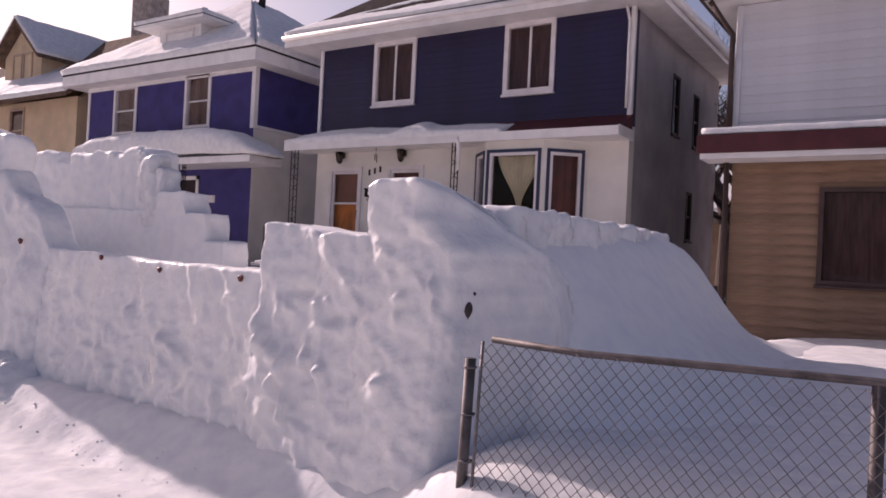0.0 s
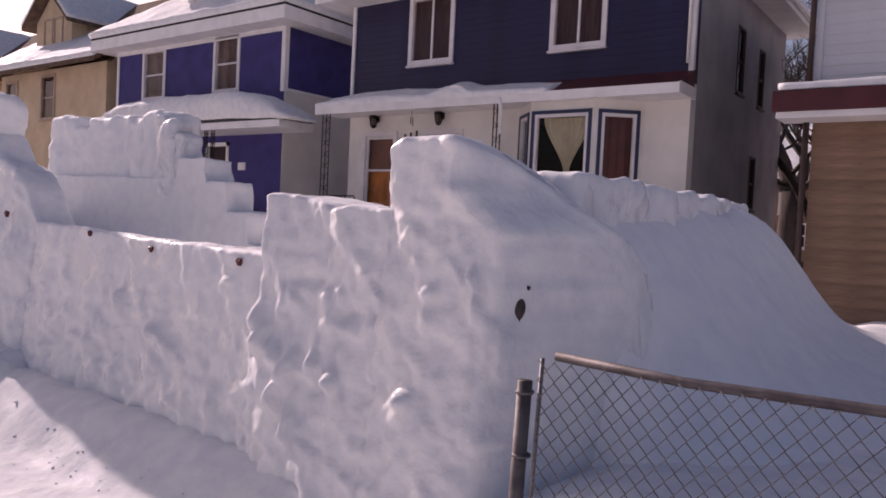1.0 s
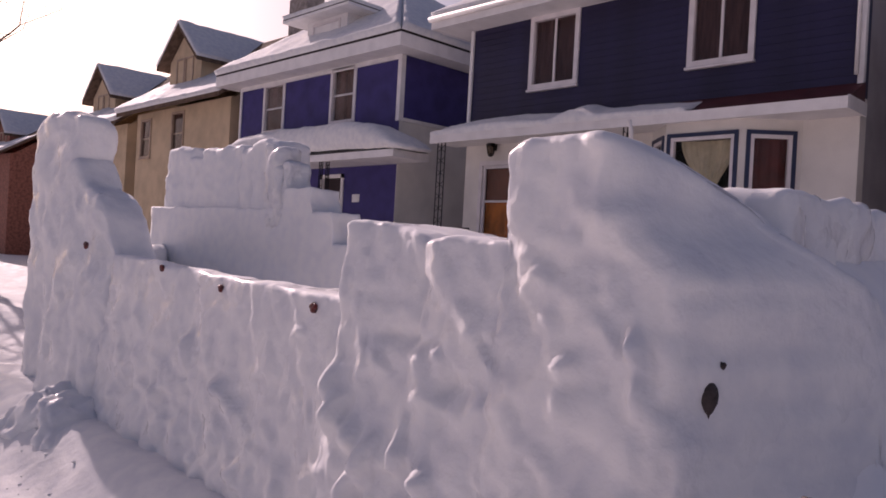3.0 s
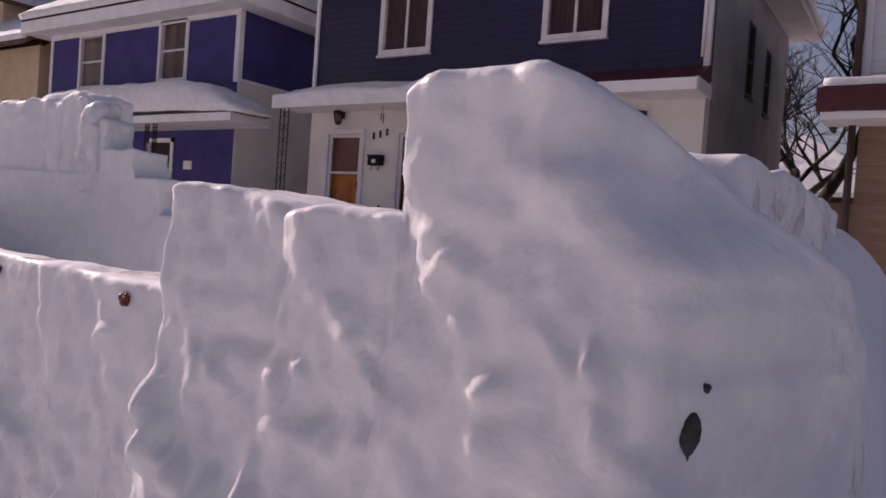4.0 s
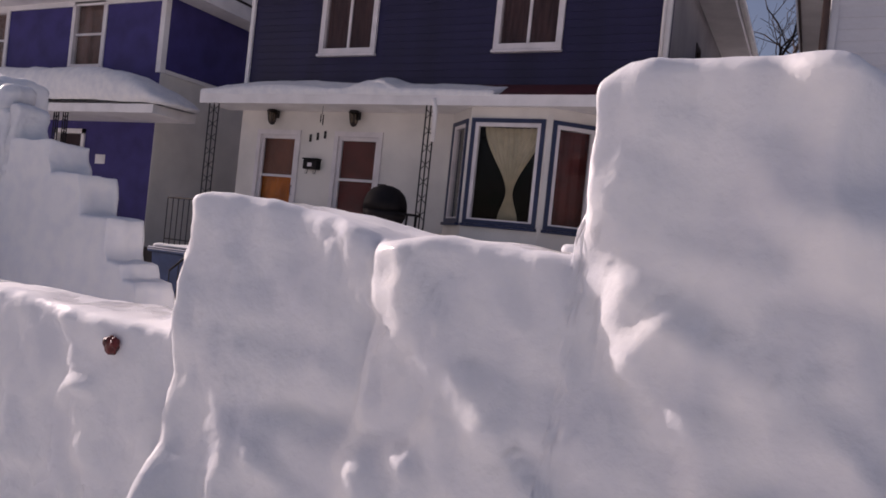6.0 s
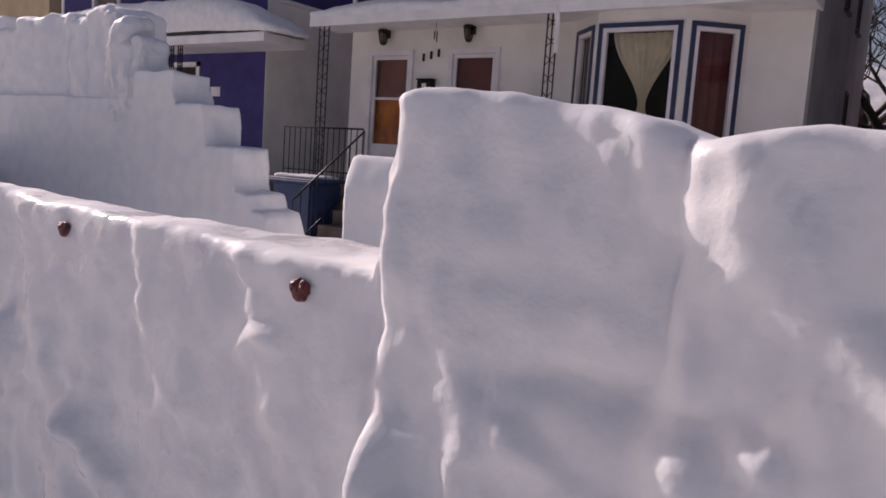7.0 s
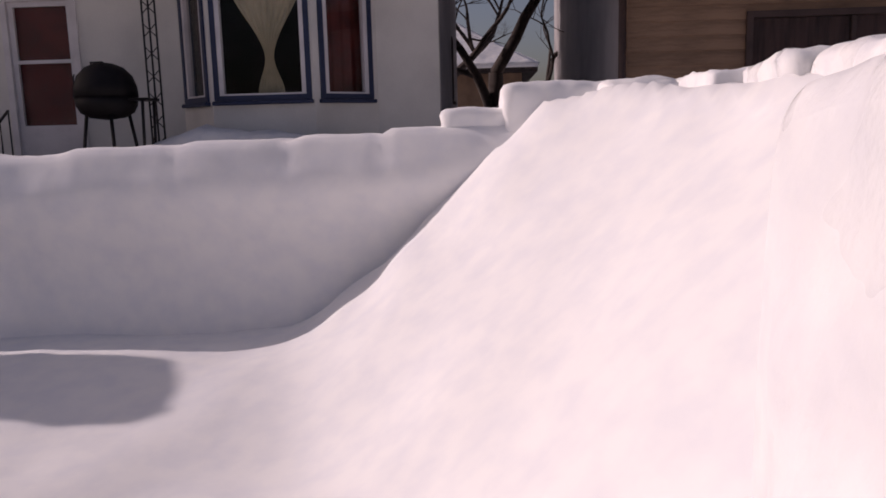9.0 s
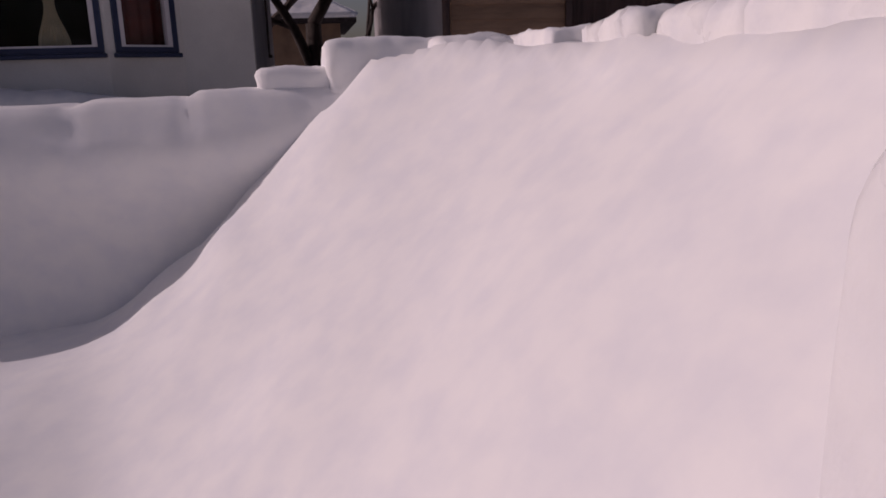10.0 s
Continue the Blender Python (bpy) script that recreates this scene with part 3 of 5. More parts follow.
snow_block("rim_block", fort, -3.70, -2.42, 7.87, 8.4, 0.9, 1.66, r=0.05, step=0.035, lump=0.04, mat=SNOW_SOFT)


# side bank: a sloped inner face, a thick rim and a long outer slope into the yard
def bank(x, y):
    inner = np.interp(y, [3.7, 4.4, 6.0, 6.6, 7.2, 7.75, 9.0], [-2.60, -2.70, -2.73, -2.79, -3.02, -3.52, -3.52])
    foot = np.interp(y, [3.7, 4.4, 6.0, 7.0, 7.8, 9.0], [-3.3, -3.75, -4.40, -4.72, -4.92, -4.9])
    crest = np.interp(y, [3.4, 4.2, 5.0, 6.2, 7.5, 8.05, 8.3, 8.6, 9.1, 10.2], [1.34, 1.46, 1.50, 1.55, 1.58, 1.54, 1.30, 0.85, 0.5, 0.1])
    outer = np.interp(y, [3.4, 4.2, 6.0, 8.4], [-2.24, -2.24, -2.18, -2.25])
    spread = np.interp(y, [3.6, 4.6, 6.0, 7.8], [0.58, 0.62, 0.60, 0.55])
    floor = 0.10 + 0.13 * smooth01(6.3, 7.4, y)
    if x < inner:
        t = (x - foot) / (inner - foot)
        s = 0.5 * (t + math.sqrt(t * t + 0.012))
        h = floor + (crest - 0.05 - floor) * s ** 1.12
        if t < 0:
            h -= 0.45 * smooth01(-6.9, -7.6, x) + 0.5 * smooth01(8.1, 8.5, y)
        h = max(h, -0.3)
    elif x < outer:
        h = crest
    else:
        d = x - outer
        h = (crest - 0.70) * math.exp(-(d / spread) ** 2) + 0.30 + 0.40 * math.exp(-(d / 1.3) ** 2)
    p = Vector((x, y, h))
    rough = 0.45 if x < inner - 0.25 else 1.0
    h += 0.045 * noise.noise(p * 1.4) + rough * (0.014 * noise.noise(p * 5) + 0.008 * noise.noise(p * 12))
    if x < inner:
        h += 0.055 * noise.noise(Vector((x * 4.2, y * 2.2, 6))) * smooth01(6.9, 7.6, y) * smooth01(foot + 0.1, foot + 0.5, x) + 0.012 * noise.noise(Vector((x * 2.1, y * 2.1, 1)))
    if inner - 0.15 < x < outer:
        h += 0.03 * noise.noise(Vector((x * 4, y * 3.1, 2)))
    # fall away past the two ends
    w = smooth01(-1.95, -1.62, x)
    h -= max(0.0, h - 0.22) * smooth01(5.1, 3.42, y) * w
    return h - 0.35 * smooth01(0.2, 1.0, x) - 1.5 * smooth01(4.25, 3.85, y) * (1 - w)


bx = list(np.arange(-7.7, 1.05, 0.065))
by = list(np.arange(3.42, 10.2, 0.075))
sheet("side_bank", bx, by, bank, SNOW_SOFT, fort, "sloping bank of smooth snow")

# ragged rim of blocks along the top of the side bank
RIM = [(4.20, 4.80, 1.66), (4.72, 5.36, 1.65), (5.26, 5.95, 1.64), (5.85, 6.46, 1.65), (6.36, 7.02, 1.665), (6.90, 7.55, 1.665), (7.44, 8.03, 1.65)]
for y0, y1, z in RIM:
    xr = -2.65 - 0.24 * smooth01(5.6, 7.4, y0) - 0.30 * smooth01(6.8, 7.5, y0)
    snow_block("rim_block", fort, xr, -2.03 - 0.24 * smooth01(5.6, 7.6, y0), y0, y1, 1.3, z - 0.012, r=0.045, step=0.03, lump=0.05, mat=SNOW_ICE)

# round dark fruit and cones pressed into the wall
def fruit(at, s, mat, label, category, name, tall=1.0):
    bm = bmesh.new()
    for dx, dz, k in ((-0.35, 0.25, 0.72), (0.38, 0.18, 0.70), (0.0, -0.25, 0.8)):
        g = bmesh.ops.create_icosphere(bm, subdivisions=3, radius=s * k)
        for v in g["verts"]:
            v.co = Vector((v.co.x + dx * s, v.co.y * 0.8, v.co.z * tall + dz * s))
            v.co += v.co.normalized() * s * 0.22 * noise.noise(v.co * (2.6 / s) + Vector(at))
    for v in bm.verts:
        v.co += Vector(at)
    return tagged(bm_part(name, bm, mat, None, "", True), label, category)


for x, y, z, s in ((-3.757, front_y(-3.757, 1.10) - front_relief(-3.757, 1.10) - 0.006, 1.10, 0.022), (-4.75, front_y(-4.75, 1.105) - front_relief(-4.75, 1.105) - 0.006, 1.105, 0.021), (-5.57, front_y(-5.57, 1.165) - front_relief(-5.57, 1.165) - 0.006, 1.165, 0.021), (-6.75, 3.765, 1.26, 0.025)):
    tagged(fruit((x, y, z), s, FRUIT, "small shrivelled dark red fruit pressed into the icy snow wall", "fruit", "frozen_fruit"), group="fruit in the snow wall")


def cone_part(at, r, h):
    t = thing("dark_cone", (at[0], at[1], at[2]), "dark brown oval cone hanging in the icy snow wall", "cone")
    lathe("body", t, [(r * 0.05, -h * 0.55), (r * 0.45, -h * 0.42), (r * 0.92, -h * 0.12), (r, h * 0.12), (r * 0.85, h * 0.34), (r * 0.5, h * 0.48), (r * 0.05, h * 0.54)], at, CONE, 16)
    tubes("stem", t, [([(at[0], at[1], at[2] - h * 0.5), (at[0] - 0.004, at[1], at[2] - h * 0.95)], [r * 0.22, r * 0.1])], CONE, 6)
    return t


cone_part((-2.0, front_y(-2.0, 1.034) - front_relief(-2.0, 1.034) + 0.002, 1.034), 0.024, 0.084)
fruit((-1.98, front_y(-1.98, 1.12) - front_relief(-1.98, 1.12), 1.12), 0.010, CONE, "small dark nut frozen into the snow wall", "nut", "frozen_nut")

# ---------------------------------------------------------------- chain-link fence
fence = thing("chain_link_fence", (-1.75, 3.28, 0.1), "low grey chain-link fence half buried in snow", "fence")
FY, FTOP, FX0, FX1 = 3.28, 0.93, -1.73, 3.6
tubes("top_rail", fence, [([(FX0 + 0.10, FY, FTOP + 0.012), (-1.2, FY, FTOP - 0.004), (-0.1, FY, FTOP + 0.02), (1.5, FY, FTOP + 0.02), (FX1, FY, FTOP + 0.02)], 0.016)], RUST_POST, 10)
for px, top in ((FX0 - 0.02, 0.84), (-0.09, 0.95), (2.1, 0.95)):
    tubes("post", fence, [([(px - 0.035 * (px < -1), FY + 0.01, -0.3), (px, FY + 0.01, top)], 0.027 if px < -1 else 0.024)], RUST_POST, 10)
tubes("tension_bar", fence, [([(FX0 + 0.03, FY - 0.012, 0.22), (FX0 + 0.055, FY - 0.012, FTOP)], 0.008)], GALV, 6)
for z in (0.36, 0.58, 0.80):
    tubes("tie_band", fence, [([(FX0 - 0.02 + 0.03 * math.cos(a), FY + 0.01 + 0.03 * math.sin(a), z) for a in np.linspace(0, 2 * math.pi, 9)], 0.006)], GALV, 5)
runs = []
PITCH, HALF = 0.030, 0.034
cols = int((FX1 - FX0) / PITCH)
for c in range(cols):
    x = FX0 + 0.06 + c * PITCH
    pts, z, s = [], FTOP - 0.005, 1 if c % 2 else -1
    while z > -0.05:
        pts.append((x + s * PITCH * 0.5 + 0.003 * noise.noise(Vector((x * 2, z * 3, 0))), FY - 0.024 + 0.0035 * s + 0.012 * noise.noise(Vector((x * 1.3, z * 2, 3))), z))
        z -= HALF
        s = -s
    runs.append((pts, 0.0027))
wire = tubes("wire_mesh", fence, runs, GALV, 4, "woven diamond wire")
tagged(wire, kind="stuff")

# crumbs and shovelled lumps of snow at the foot of the wall
crumb_rng = random.Random(12)


def crumb(x, y, s):
    z = ground_height(x, y)
    bm = bmesh.new()
    bmesh.ops.create_icosphere(bm, subdivisions=1, radius=s)
    for v in bm.verts:
        v.co = Vector((v.co.x * 1.25, v.co.y, v.co.z * 0.75)) * (1 + 0.35 * noise.noise(v.co * (1.7 / s) + Vector((x * 9, y * 9, 0))))
        v.co += Vector((x, y, z + 0.25 * s))
    return bm


V, Fc = [], []
for _ in range(90):
    x = crumb_rng.uniform(-7.5, -0.6)
    y = 3.30 - abs(crumb_rng.gauss(0, 0.22)) - 0.035 * (x + 3.0)
    bm = crumb(x, y, crumb_rng.choice((0.004, 0.006, 0.008, 0.012)))
    bm.verts.index_update()
    base = len(V)
    V += [v.co.copy() for v in bm.verts]
    Fc += [tuple(base + v.index for v in f.verts) for f in bm.faces]
    bm.free()
tagged(mesh_part("snow_crumbs", V, Fc, SNOW_GROUND), "scattered crumbs of broken snow on the trodden pavement", "snow", kind="stuff")
for x, y, s in ((-3.05, 1.55, 0.07), (-3.35, 1.30, 0.06), (-2.75, 1.20, 0.045), (-3.6, 1.75, 0.05), (-5.2, 2.6, 0.05)):
    tagged(bm_part("snow_lump", crumb(x, y, s), SNOW_GROUND, None), "loose lump of broken snow on the trodden ground", "snow lump", "loose snow lumps")
# shovelled heap against the corner tower
snow_block("snow_mound", fort, -7.15, -6.0, 3.42, 3.95, -0.25, 0.40, r=0.16, step=0.024, lump=0.13, mat=SNOW_ICE, lean=0.22,
           top=steps_top([(-7.15, 0.0), (-6.95, 0.20), (-6.72, 0.33), (-6.5, 0.26), (-6.3, 0.16), (-6.0, -0.05)]), label="shovelled heap of loose snow")


# ---------------------------------------------------------------- parts of houses
def side(x):
    """Turns a plan drawn as a front (u along x, outside towards -y) into a wall that faces +x at that x; u becomes y."""
    return Matrix(((0, -1, 0, x), (1, 0, 0, 0), (0, 0, 1, 0), (0, 0, 0, 1)))


def window(parent, u0, u1, z0, z1, y, mat=FRAME, m=ID, fw=0.07, split="v", fabric=DRAPE, proud=0.035, glass=DARK_GLASS, label=""):
    """A framed window set in a wall whose outer face is at y: frame, sill, sashes, panes and a drape behind."""
    fr = boxes("window", parent, [(u0, u0 + fw, y - proud, y + 0.10, z0, z1), (u1 - fw, u1, y - proud, y + 0.10, z0, z1),
                                  (u0 + fw, u1 - fw, y - proud, y + 0.10, z1 - fw, z1), (u0 + fw, u1 - fw, y - proud, y + 0.10, z0, z0 + fw)], mat, m, label)
    box("sill", fr, u0 - 0.02, u1 + 0.02, y - proud - 0.035, y + 0.02, z0 - 0.045, z0 - 0.003, mat, m)
    a, b, c, d = u0 + fw, u1 - fw, z0 + fw, z1 - fw
    s = 0.022
    if split == "v":
        cu = (a + b) / 2
        box("sash_bar", fr, cu - s, cu + s, y + 0.012, y + 0.05, c, d, mat, m, 0.004)
        cells = [(a, cu - s, c, d), (cu + s, b, c, d)]
    elif split == "h":
        cz = (c + d) / 2
        box("sash_bar", fr, a, b, y + 0.012, y + 0.05, cz - s, cz + s, mat, m, 0.004)
        cells = [(a, b, c, cz - s), (a, b, cz + s, d)]
    else:
        cells = [(a, b, c, d)]
    for e, g, h, i in cells:
        box("pane", fr, e - 0.004, g + 0.004, y + 0.03, y + 0.036, h - 0.004, i + 0.004, glass, m, 0)
    if fabric:
        k = 24
        V = [m @ Vector((a - 0.05 + (b - a + 0.1) * i / k, y + 0.072 + 0.012 * math.sin(i * 2.4), z)) for z in (c - 0.05, d + 0.05) for i in range(k + 1)]
        Fc = [(i, i + 1, k + 2 + i, k + 1 + i) for i in range(k)]
        mesh_part("drape", V, Fc, fabric, fr, "", True)
    return fr


def boards(parent, u0, u1, z0, z1, holes, y, mat, pitch=0.11, m=ID, name="board", lap=0.022):
    """Lapped siding boards, cut round the openings; alike boards share a mesh."""
    count = max(1, round((z1 - z0) / pitch))
    ph = (z1 - z0) / count
    shared = {}
    for r in range(count):
        za, zb = z0 + r * ph, z0 + (r + 1) * ph
        cuts = sorted((h[0], h[1]) for h in holes if h[2] < zb - 0.02 and h[3] > za + 0.02)
        spans, at = [], u0
        for a, b in cuts:
            if a > at + 0.02:
                spans.append((at, a))
            at = max(at, b)
        if at < u1 - 0.02:
            spans.append((at, u1))
        for a, b in spans:
            key = (round(a, 3), round(b, 3))
            if key not in shared:
                v = [(a, -lap, 0), (b, -lap, 0), (a, 0, 0), (b, 0, 0), (a, -0.006, ph + 0.006), (b, -0.006, ph + 0.006), (a, 0, ph + 0.006), (b, 0, ph + 0.006)]
                me = bpy.data.meshes.new(name)
                me.from_pydata([tuple(m.to_3x3() @ Vector(p)) for p in v], [], BOX_F)
                me.materials.append(mat)
                shared[key] = me
            ob = new(name, shared[key])
            ob.parent = parent
            if parent.type == "EMPTY":
                ob.matrix_parent_inverse = Matrix.Translation(parent.location).inverted()
            ob.location = m.to_3x3() @ Vector((0, y, za)) + m.translation
    return shared


def hip_roof(name, parent, x0, x1, y0, y1, z, rise, inset, mat, thick=0.10, label=""):
    """A hipped roof over a rectangle, its ridge along y; inset is how far the ridge stays from the two ends."""
    cx = (x0 + x1) / 2
    out = [(x0, y0, z), (x1, y0, z), (x1, y1, z), (x0, y1, z)]
    V = out + [(cx, y0 + inset, z + rise), (cx, y1 - inset, z + rise)] + [(p[0], p[1], p[2] - thick) for p in out]
    Fc = [(0, 1, 4), (1, 2, 5, 4), (2, 3, 5), (3, 0, 4, 5), (1, 0, 6, 7), (2, 1, 7, 8), (3, 2, 8, 9), (0, 3, 9, 6), (6, 9, 8, 7)]
    return mesh_part(name, V, Fc, mat, parent, label)


def slope_snow(name, parent, corners, depth, mask, mat=SNOW_ROOF, n=44):
    """A blanket of snow on a sloping quad (front left, front right, back right, back left); mask(u, v) is where it lies."""
    a, b, c, d = [Vector(p) for p in corners]
    nor = (b - a).cross(d - a).normalized()
    if nor.z < 0:
        nor = -nor
    V, keep = [], {}
    for j in range(n + 1):
        for i in range(n + 1):
            u, v = i / n, j / n
            p = (a * (1 - u) + b * u) * (1 - v) + (d * (1 - u) + c * u) * v
            k = max(-0.4, mask(u, v)) + 0.16 * noise.noise(p * 1.3) + 0.07 * noise.noise(p * 4.0)
            h = depth * min(1.0, max(-0.2, k)) * (1 + 0.25 * noise.noise(p * 2.2))
            V.append(p + nor * (h + 0.004))
            keep[(i, j)] = k > -0.02
    Fc = [(j * (n + 1) + i, j * (n + 1) + i + 1, (j + 1) * (n + 1) + i + 1, (j + 1) * (n + 1) + i) for j in range(n) for i in range(n)
          if any(keep[q] for q in ((i, j), (i + 1, j), (i, j + 1), (i + 1, j + 1)))]
    # the blanket's edge, down to the roof
    used = collections.Counter()
    for f in Fc:
        for p, q in zip(f, f[1:] + f[:1]):
            used[(min(p, q), max(p, q))] += 1
    low = {}
    for f in list(Fc):
        for p, q in zip(f, f[1:] + f[:1]):
            if used[(min(p, q), max(p, q))] == 1:
                for r in (p, q):
                    if r not in low:
                        i, j = r % (n + 1), r // (n + 1)
                        base = (a * (1 - i / n) + b * (i / n)) * (1 - j / n) + (d * (1 - i / n) + c * (i / n)) * (j / n)
                        low[r] = len(V)
                        V.append(base - nor * 0.02)
                Fc.append((q, p, low[p], low[q]))
    return mesh_part(name, V, Fc, mat, parent, "", True)


def snow_rim(name, parent, x0, x1, y0, y1, z0, z1, r=0.1, step=0.12, lump=0.02, top=None, shape=None):
    return snow_block(name, parent, x0, x1, y0, y1, z0, z1, r, step, lump, top, mat=SNOW_ROOF, shape=shape)


def iron_post(parent, x, y, z0, z1, w=0.16):
    rows = [([(x + s * w / 2, y, z0), (x + s * w / 2, y, z1)], 0.011) for s in (-1, 0, 1)]
    k = int((z1 - z0) / 0.22)
    for i in range(k):
        z = z0 + (i + 0.5) * (z1 - z0) / k
        rows.append(([(x - w / 2, y, z - 0.07), (x + w / 2, y, z + 0.07)], 0.006))
        rows.append(([(x - w / 2, y, z + 0.07), (x + w / 2, y, z - 0.07)], 0.006))
    return tubes("iron_post", parent, rows, IRON, 5)


# ---------------------------------------------------------------- the blue house
HX0, HX1, HY, HB = -11.25, -4.29, 12.29, 18.0
blue = thing("blue_house", (-7.8, 15.0, 0.0), "two-storey house, navy siding above white stucco, snow on roof", "house")
W1, W2 = (-9.79, -8.73, 4.30, 5.60), (-6.73, -5.71, 4.30, 5.60)
D1, D2 = (-10.86, -9.97, 1.0, 3.06), (-9.30, -8.41, 1.0, 3.06)
BAY = (-7.18, -5.02, 1.75, 3.25)
wall_panel("upper_wall", blue, HX0, HX1, 3.62, 5.72, [W1, W2], HY + 0.02, HY + 0.24, BLUE)
wall_panel("lower_wall", blue, HX0, HX1, -0.2, 3.62, [D1, D2, BAY], HY, HY + 0.24, STUCCO, label="white stucco wall")
SW = [(14.55, 15.0, 3.85, 5.0), (16.0, 16.4, 3.8, 4.9), (15.75, 16.15, 1.85, 2.85)]
wall_panel("side_wall", blue, HY + 0.24, HB, -0.2, 5.72, SW, -0.0, 0.22, GREY_STUCCO, side(HX1 - 0.004), label="grey stucco side wall")
boxes("rear_wall", blue, [(HX0, HX0 + 0.22, HY + 0.24, HB, -0.2, 5.72), (HX0, HX1, HB - 0.2, HB - 0.002, -0.2, 5.72)], GREY_STUCCO)
# room walls and slabs, their dimness painted in
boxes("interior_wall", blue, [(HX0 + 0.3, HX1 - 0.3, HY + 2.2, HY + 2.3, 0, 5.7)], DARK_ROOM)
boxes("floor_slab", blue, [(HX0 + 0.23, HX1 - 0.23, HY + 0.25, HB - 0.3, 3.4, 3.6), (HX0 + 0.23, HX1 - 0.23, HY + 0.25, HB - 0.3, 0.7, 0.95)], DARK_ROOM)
for w in (W1, W2):
    window(blue, *w, HY + 0.0, FRAME, fw=0.085, proud=0.03, label="pale framed sliding window")
for w in SW:
    window(blue, *w, 0.0, DARK_BROWN, side(HX1), 0.04, "h", proud=0.012)
box("corner_board", blue, HX0 - 0.02, HX0 + 0.055, HY - 0.032, HY + 0.05, 3.75, 5.6, WHITE)
box("corner_board", blue, HX1 - 0.055, HX1 + 0.025, HY - 0.032, HY + 0.05, 3.72, 5.6, WHITE)
tubes("downspout", blue, [([(HX1 - 0.12, HY - 0.10, 5.65), (HX1 - 0.06, HY - 0.06, 5.35), (HX1 - 0.06, HY - 0.06, 3.9)], 0.026)], WHITE, 8)
# eaves and roof
EX0, EX1, EY0, EY1 = HX0 - 0.55, HX1 + 0.52, HY - 0.60, HB + 0.4
boxes("soffit", blue, [(EX0 + 0.02, EX1 - 0.02, EY0 + 0.02, EY1, 5.60, 5.66)], WHITE)
boxes("fascia", blue, [(EX0, EX1, EY0, EY0 + 0.03, 5.58, 5.80), (EX0, EX0 + 0.03, EY0 + 0.03, EY1, 5.58, 5.80), (EX1 - 0.03, EX1, EY0 + 0.03, EY1, 5.58, 5.80)], WHITE)
tubes("gutter", blue, [([(EX0, EY0 - 0.045, 5.76), (EX1, EY0 - 0.045, 5.73)], 0.06)], WHITE, 8)
tubes("gutter", blue, [([(EX1 + 0.045, EY0, 5.74), (EX1 + 0.045, EY1, 5.72)], 0.06)], WHITE, 8)
hip_roof("roof", blue, EX0, EX1, EY0, EY1, 5.84, 2.7, 3.3, SHINGLE, 0.06, "dark shingles")
cxr = (EX0 + EX1) / 2
slope_snow("roof_snow", blue, [(EX0, EY0, 5.85), (EX1, EY0, 5.85), (cxr + 0.3, EY0 + 3.2, 8.45), (cxr - 0.3, EY0 + 3.2, 8.45)], 0.10,
           lambda u, v: max(0.6 - 5.0 * v, 0.34 - 7.0 * abs(v - 0.2 - 0.30 * (u - 0.3)) - 0.9 * abs(u - 0.55)) , n=70)
slope_snow("roof_snow", blue, [(EX1, EY0, 5.85), (EX1, EY1, 5.85), (cxr, EY1 - 3.3, 8.54), (cxr, EY0 + 3.3, 8.54)], 0.10, lambda u, v: 0.5 - v * 2.5)


def pent_top(x):
    return 3.62 + 0.04 * math.sin(x * 1.7) + 0.13 * math.exp(-((x + 8.35) / 0.32) ** 2) - 0.09 * smooth01(-7.8, -6.5, x)


# one shallow roof runs over the porch and the bay; its left part lies under snow
boxes("porch_roof", blue, [(-11.55, -4.24, 11.62, HY - 0.002, 3.37, 3.46)], WHITE)
boxes("porch_fascia", blue, [(-11.55, -4.22, 11.58, 11.62, 3.35, 3.50), (-4.24, -4.215, 11.62, HY - 0.002, 3.35, 3.52)], WHITE)
V = [(-11.5, 11.625, 3.48), (-4.245, 11.625, 3.48), (-4.245, 12.288, 3.80), (-11.5, 12.288, 3.80), (-11.5, 12.288, 3.463), (-4.245, 12.288, 3.463), (-11.5, 11.625, 3.463), (-4.245, 11.625, 3.463)]
mesh_part("skirt_roof", V, [(0, 1, 2, 3), (0, 3, 4, 6), (1, 7, 5, 2), (0, 6, 7, 1), (6, 4, 5, 7)], MAROON, blue)


def porch_snow(p, f):
    back = smooth01(11.6, 12.25, p.y)
    p.z += 0.20 * back * (1 if p.z > 3.5 else 0.5)
    return p


snow_rim("porch_snow", blue, -11.58, -6.35, 11.56, 12.27, 3.47, 3.62, r=0.06, step=0.07, lump=0.018, top=pent_top, shape=porch_snow)
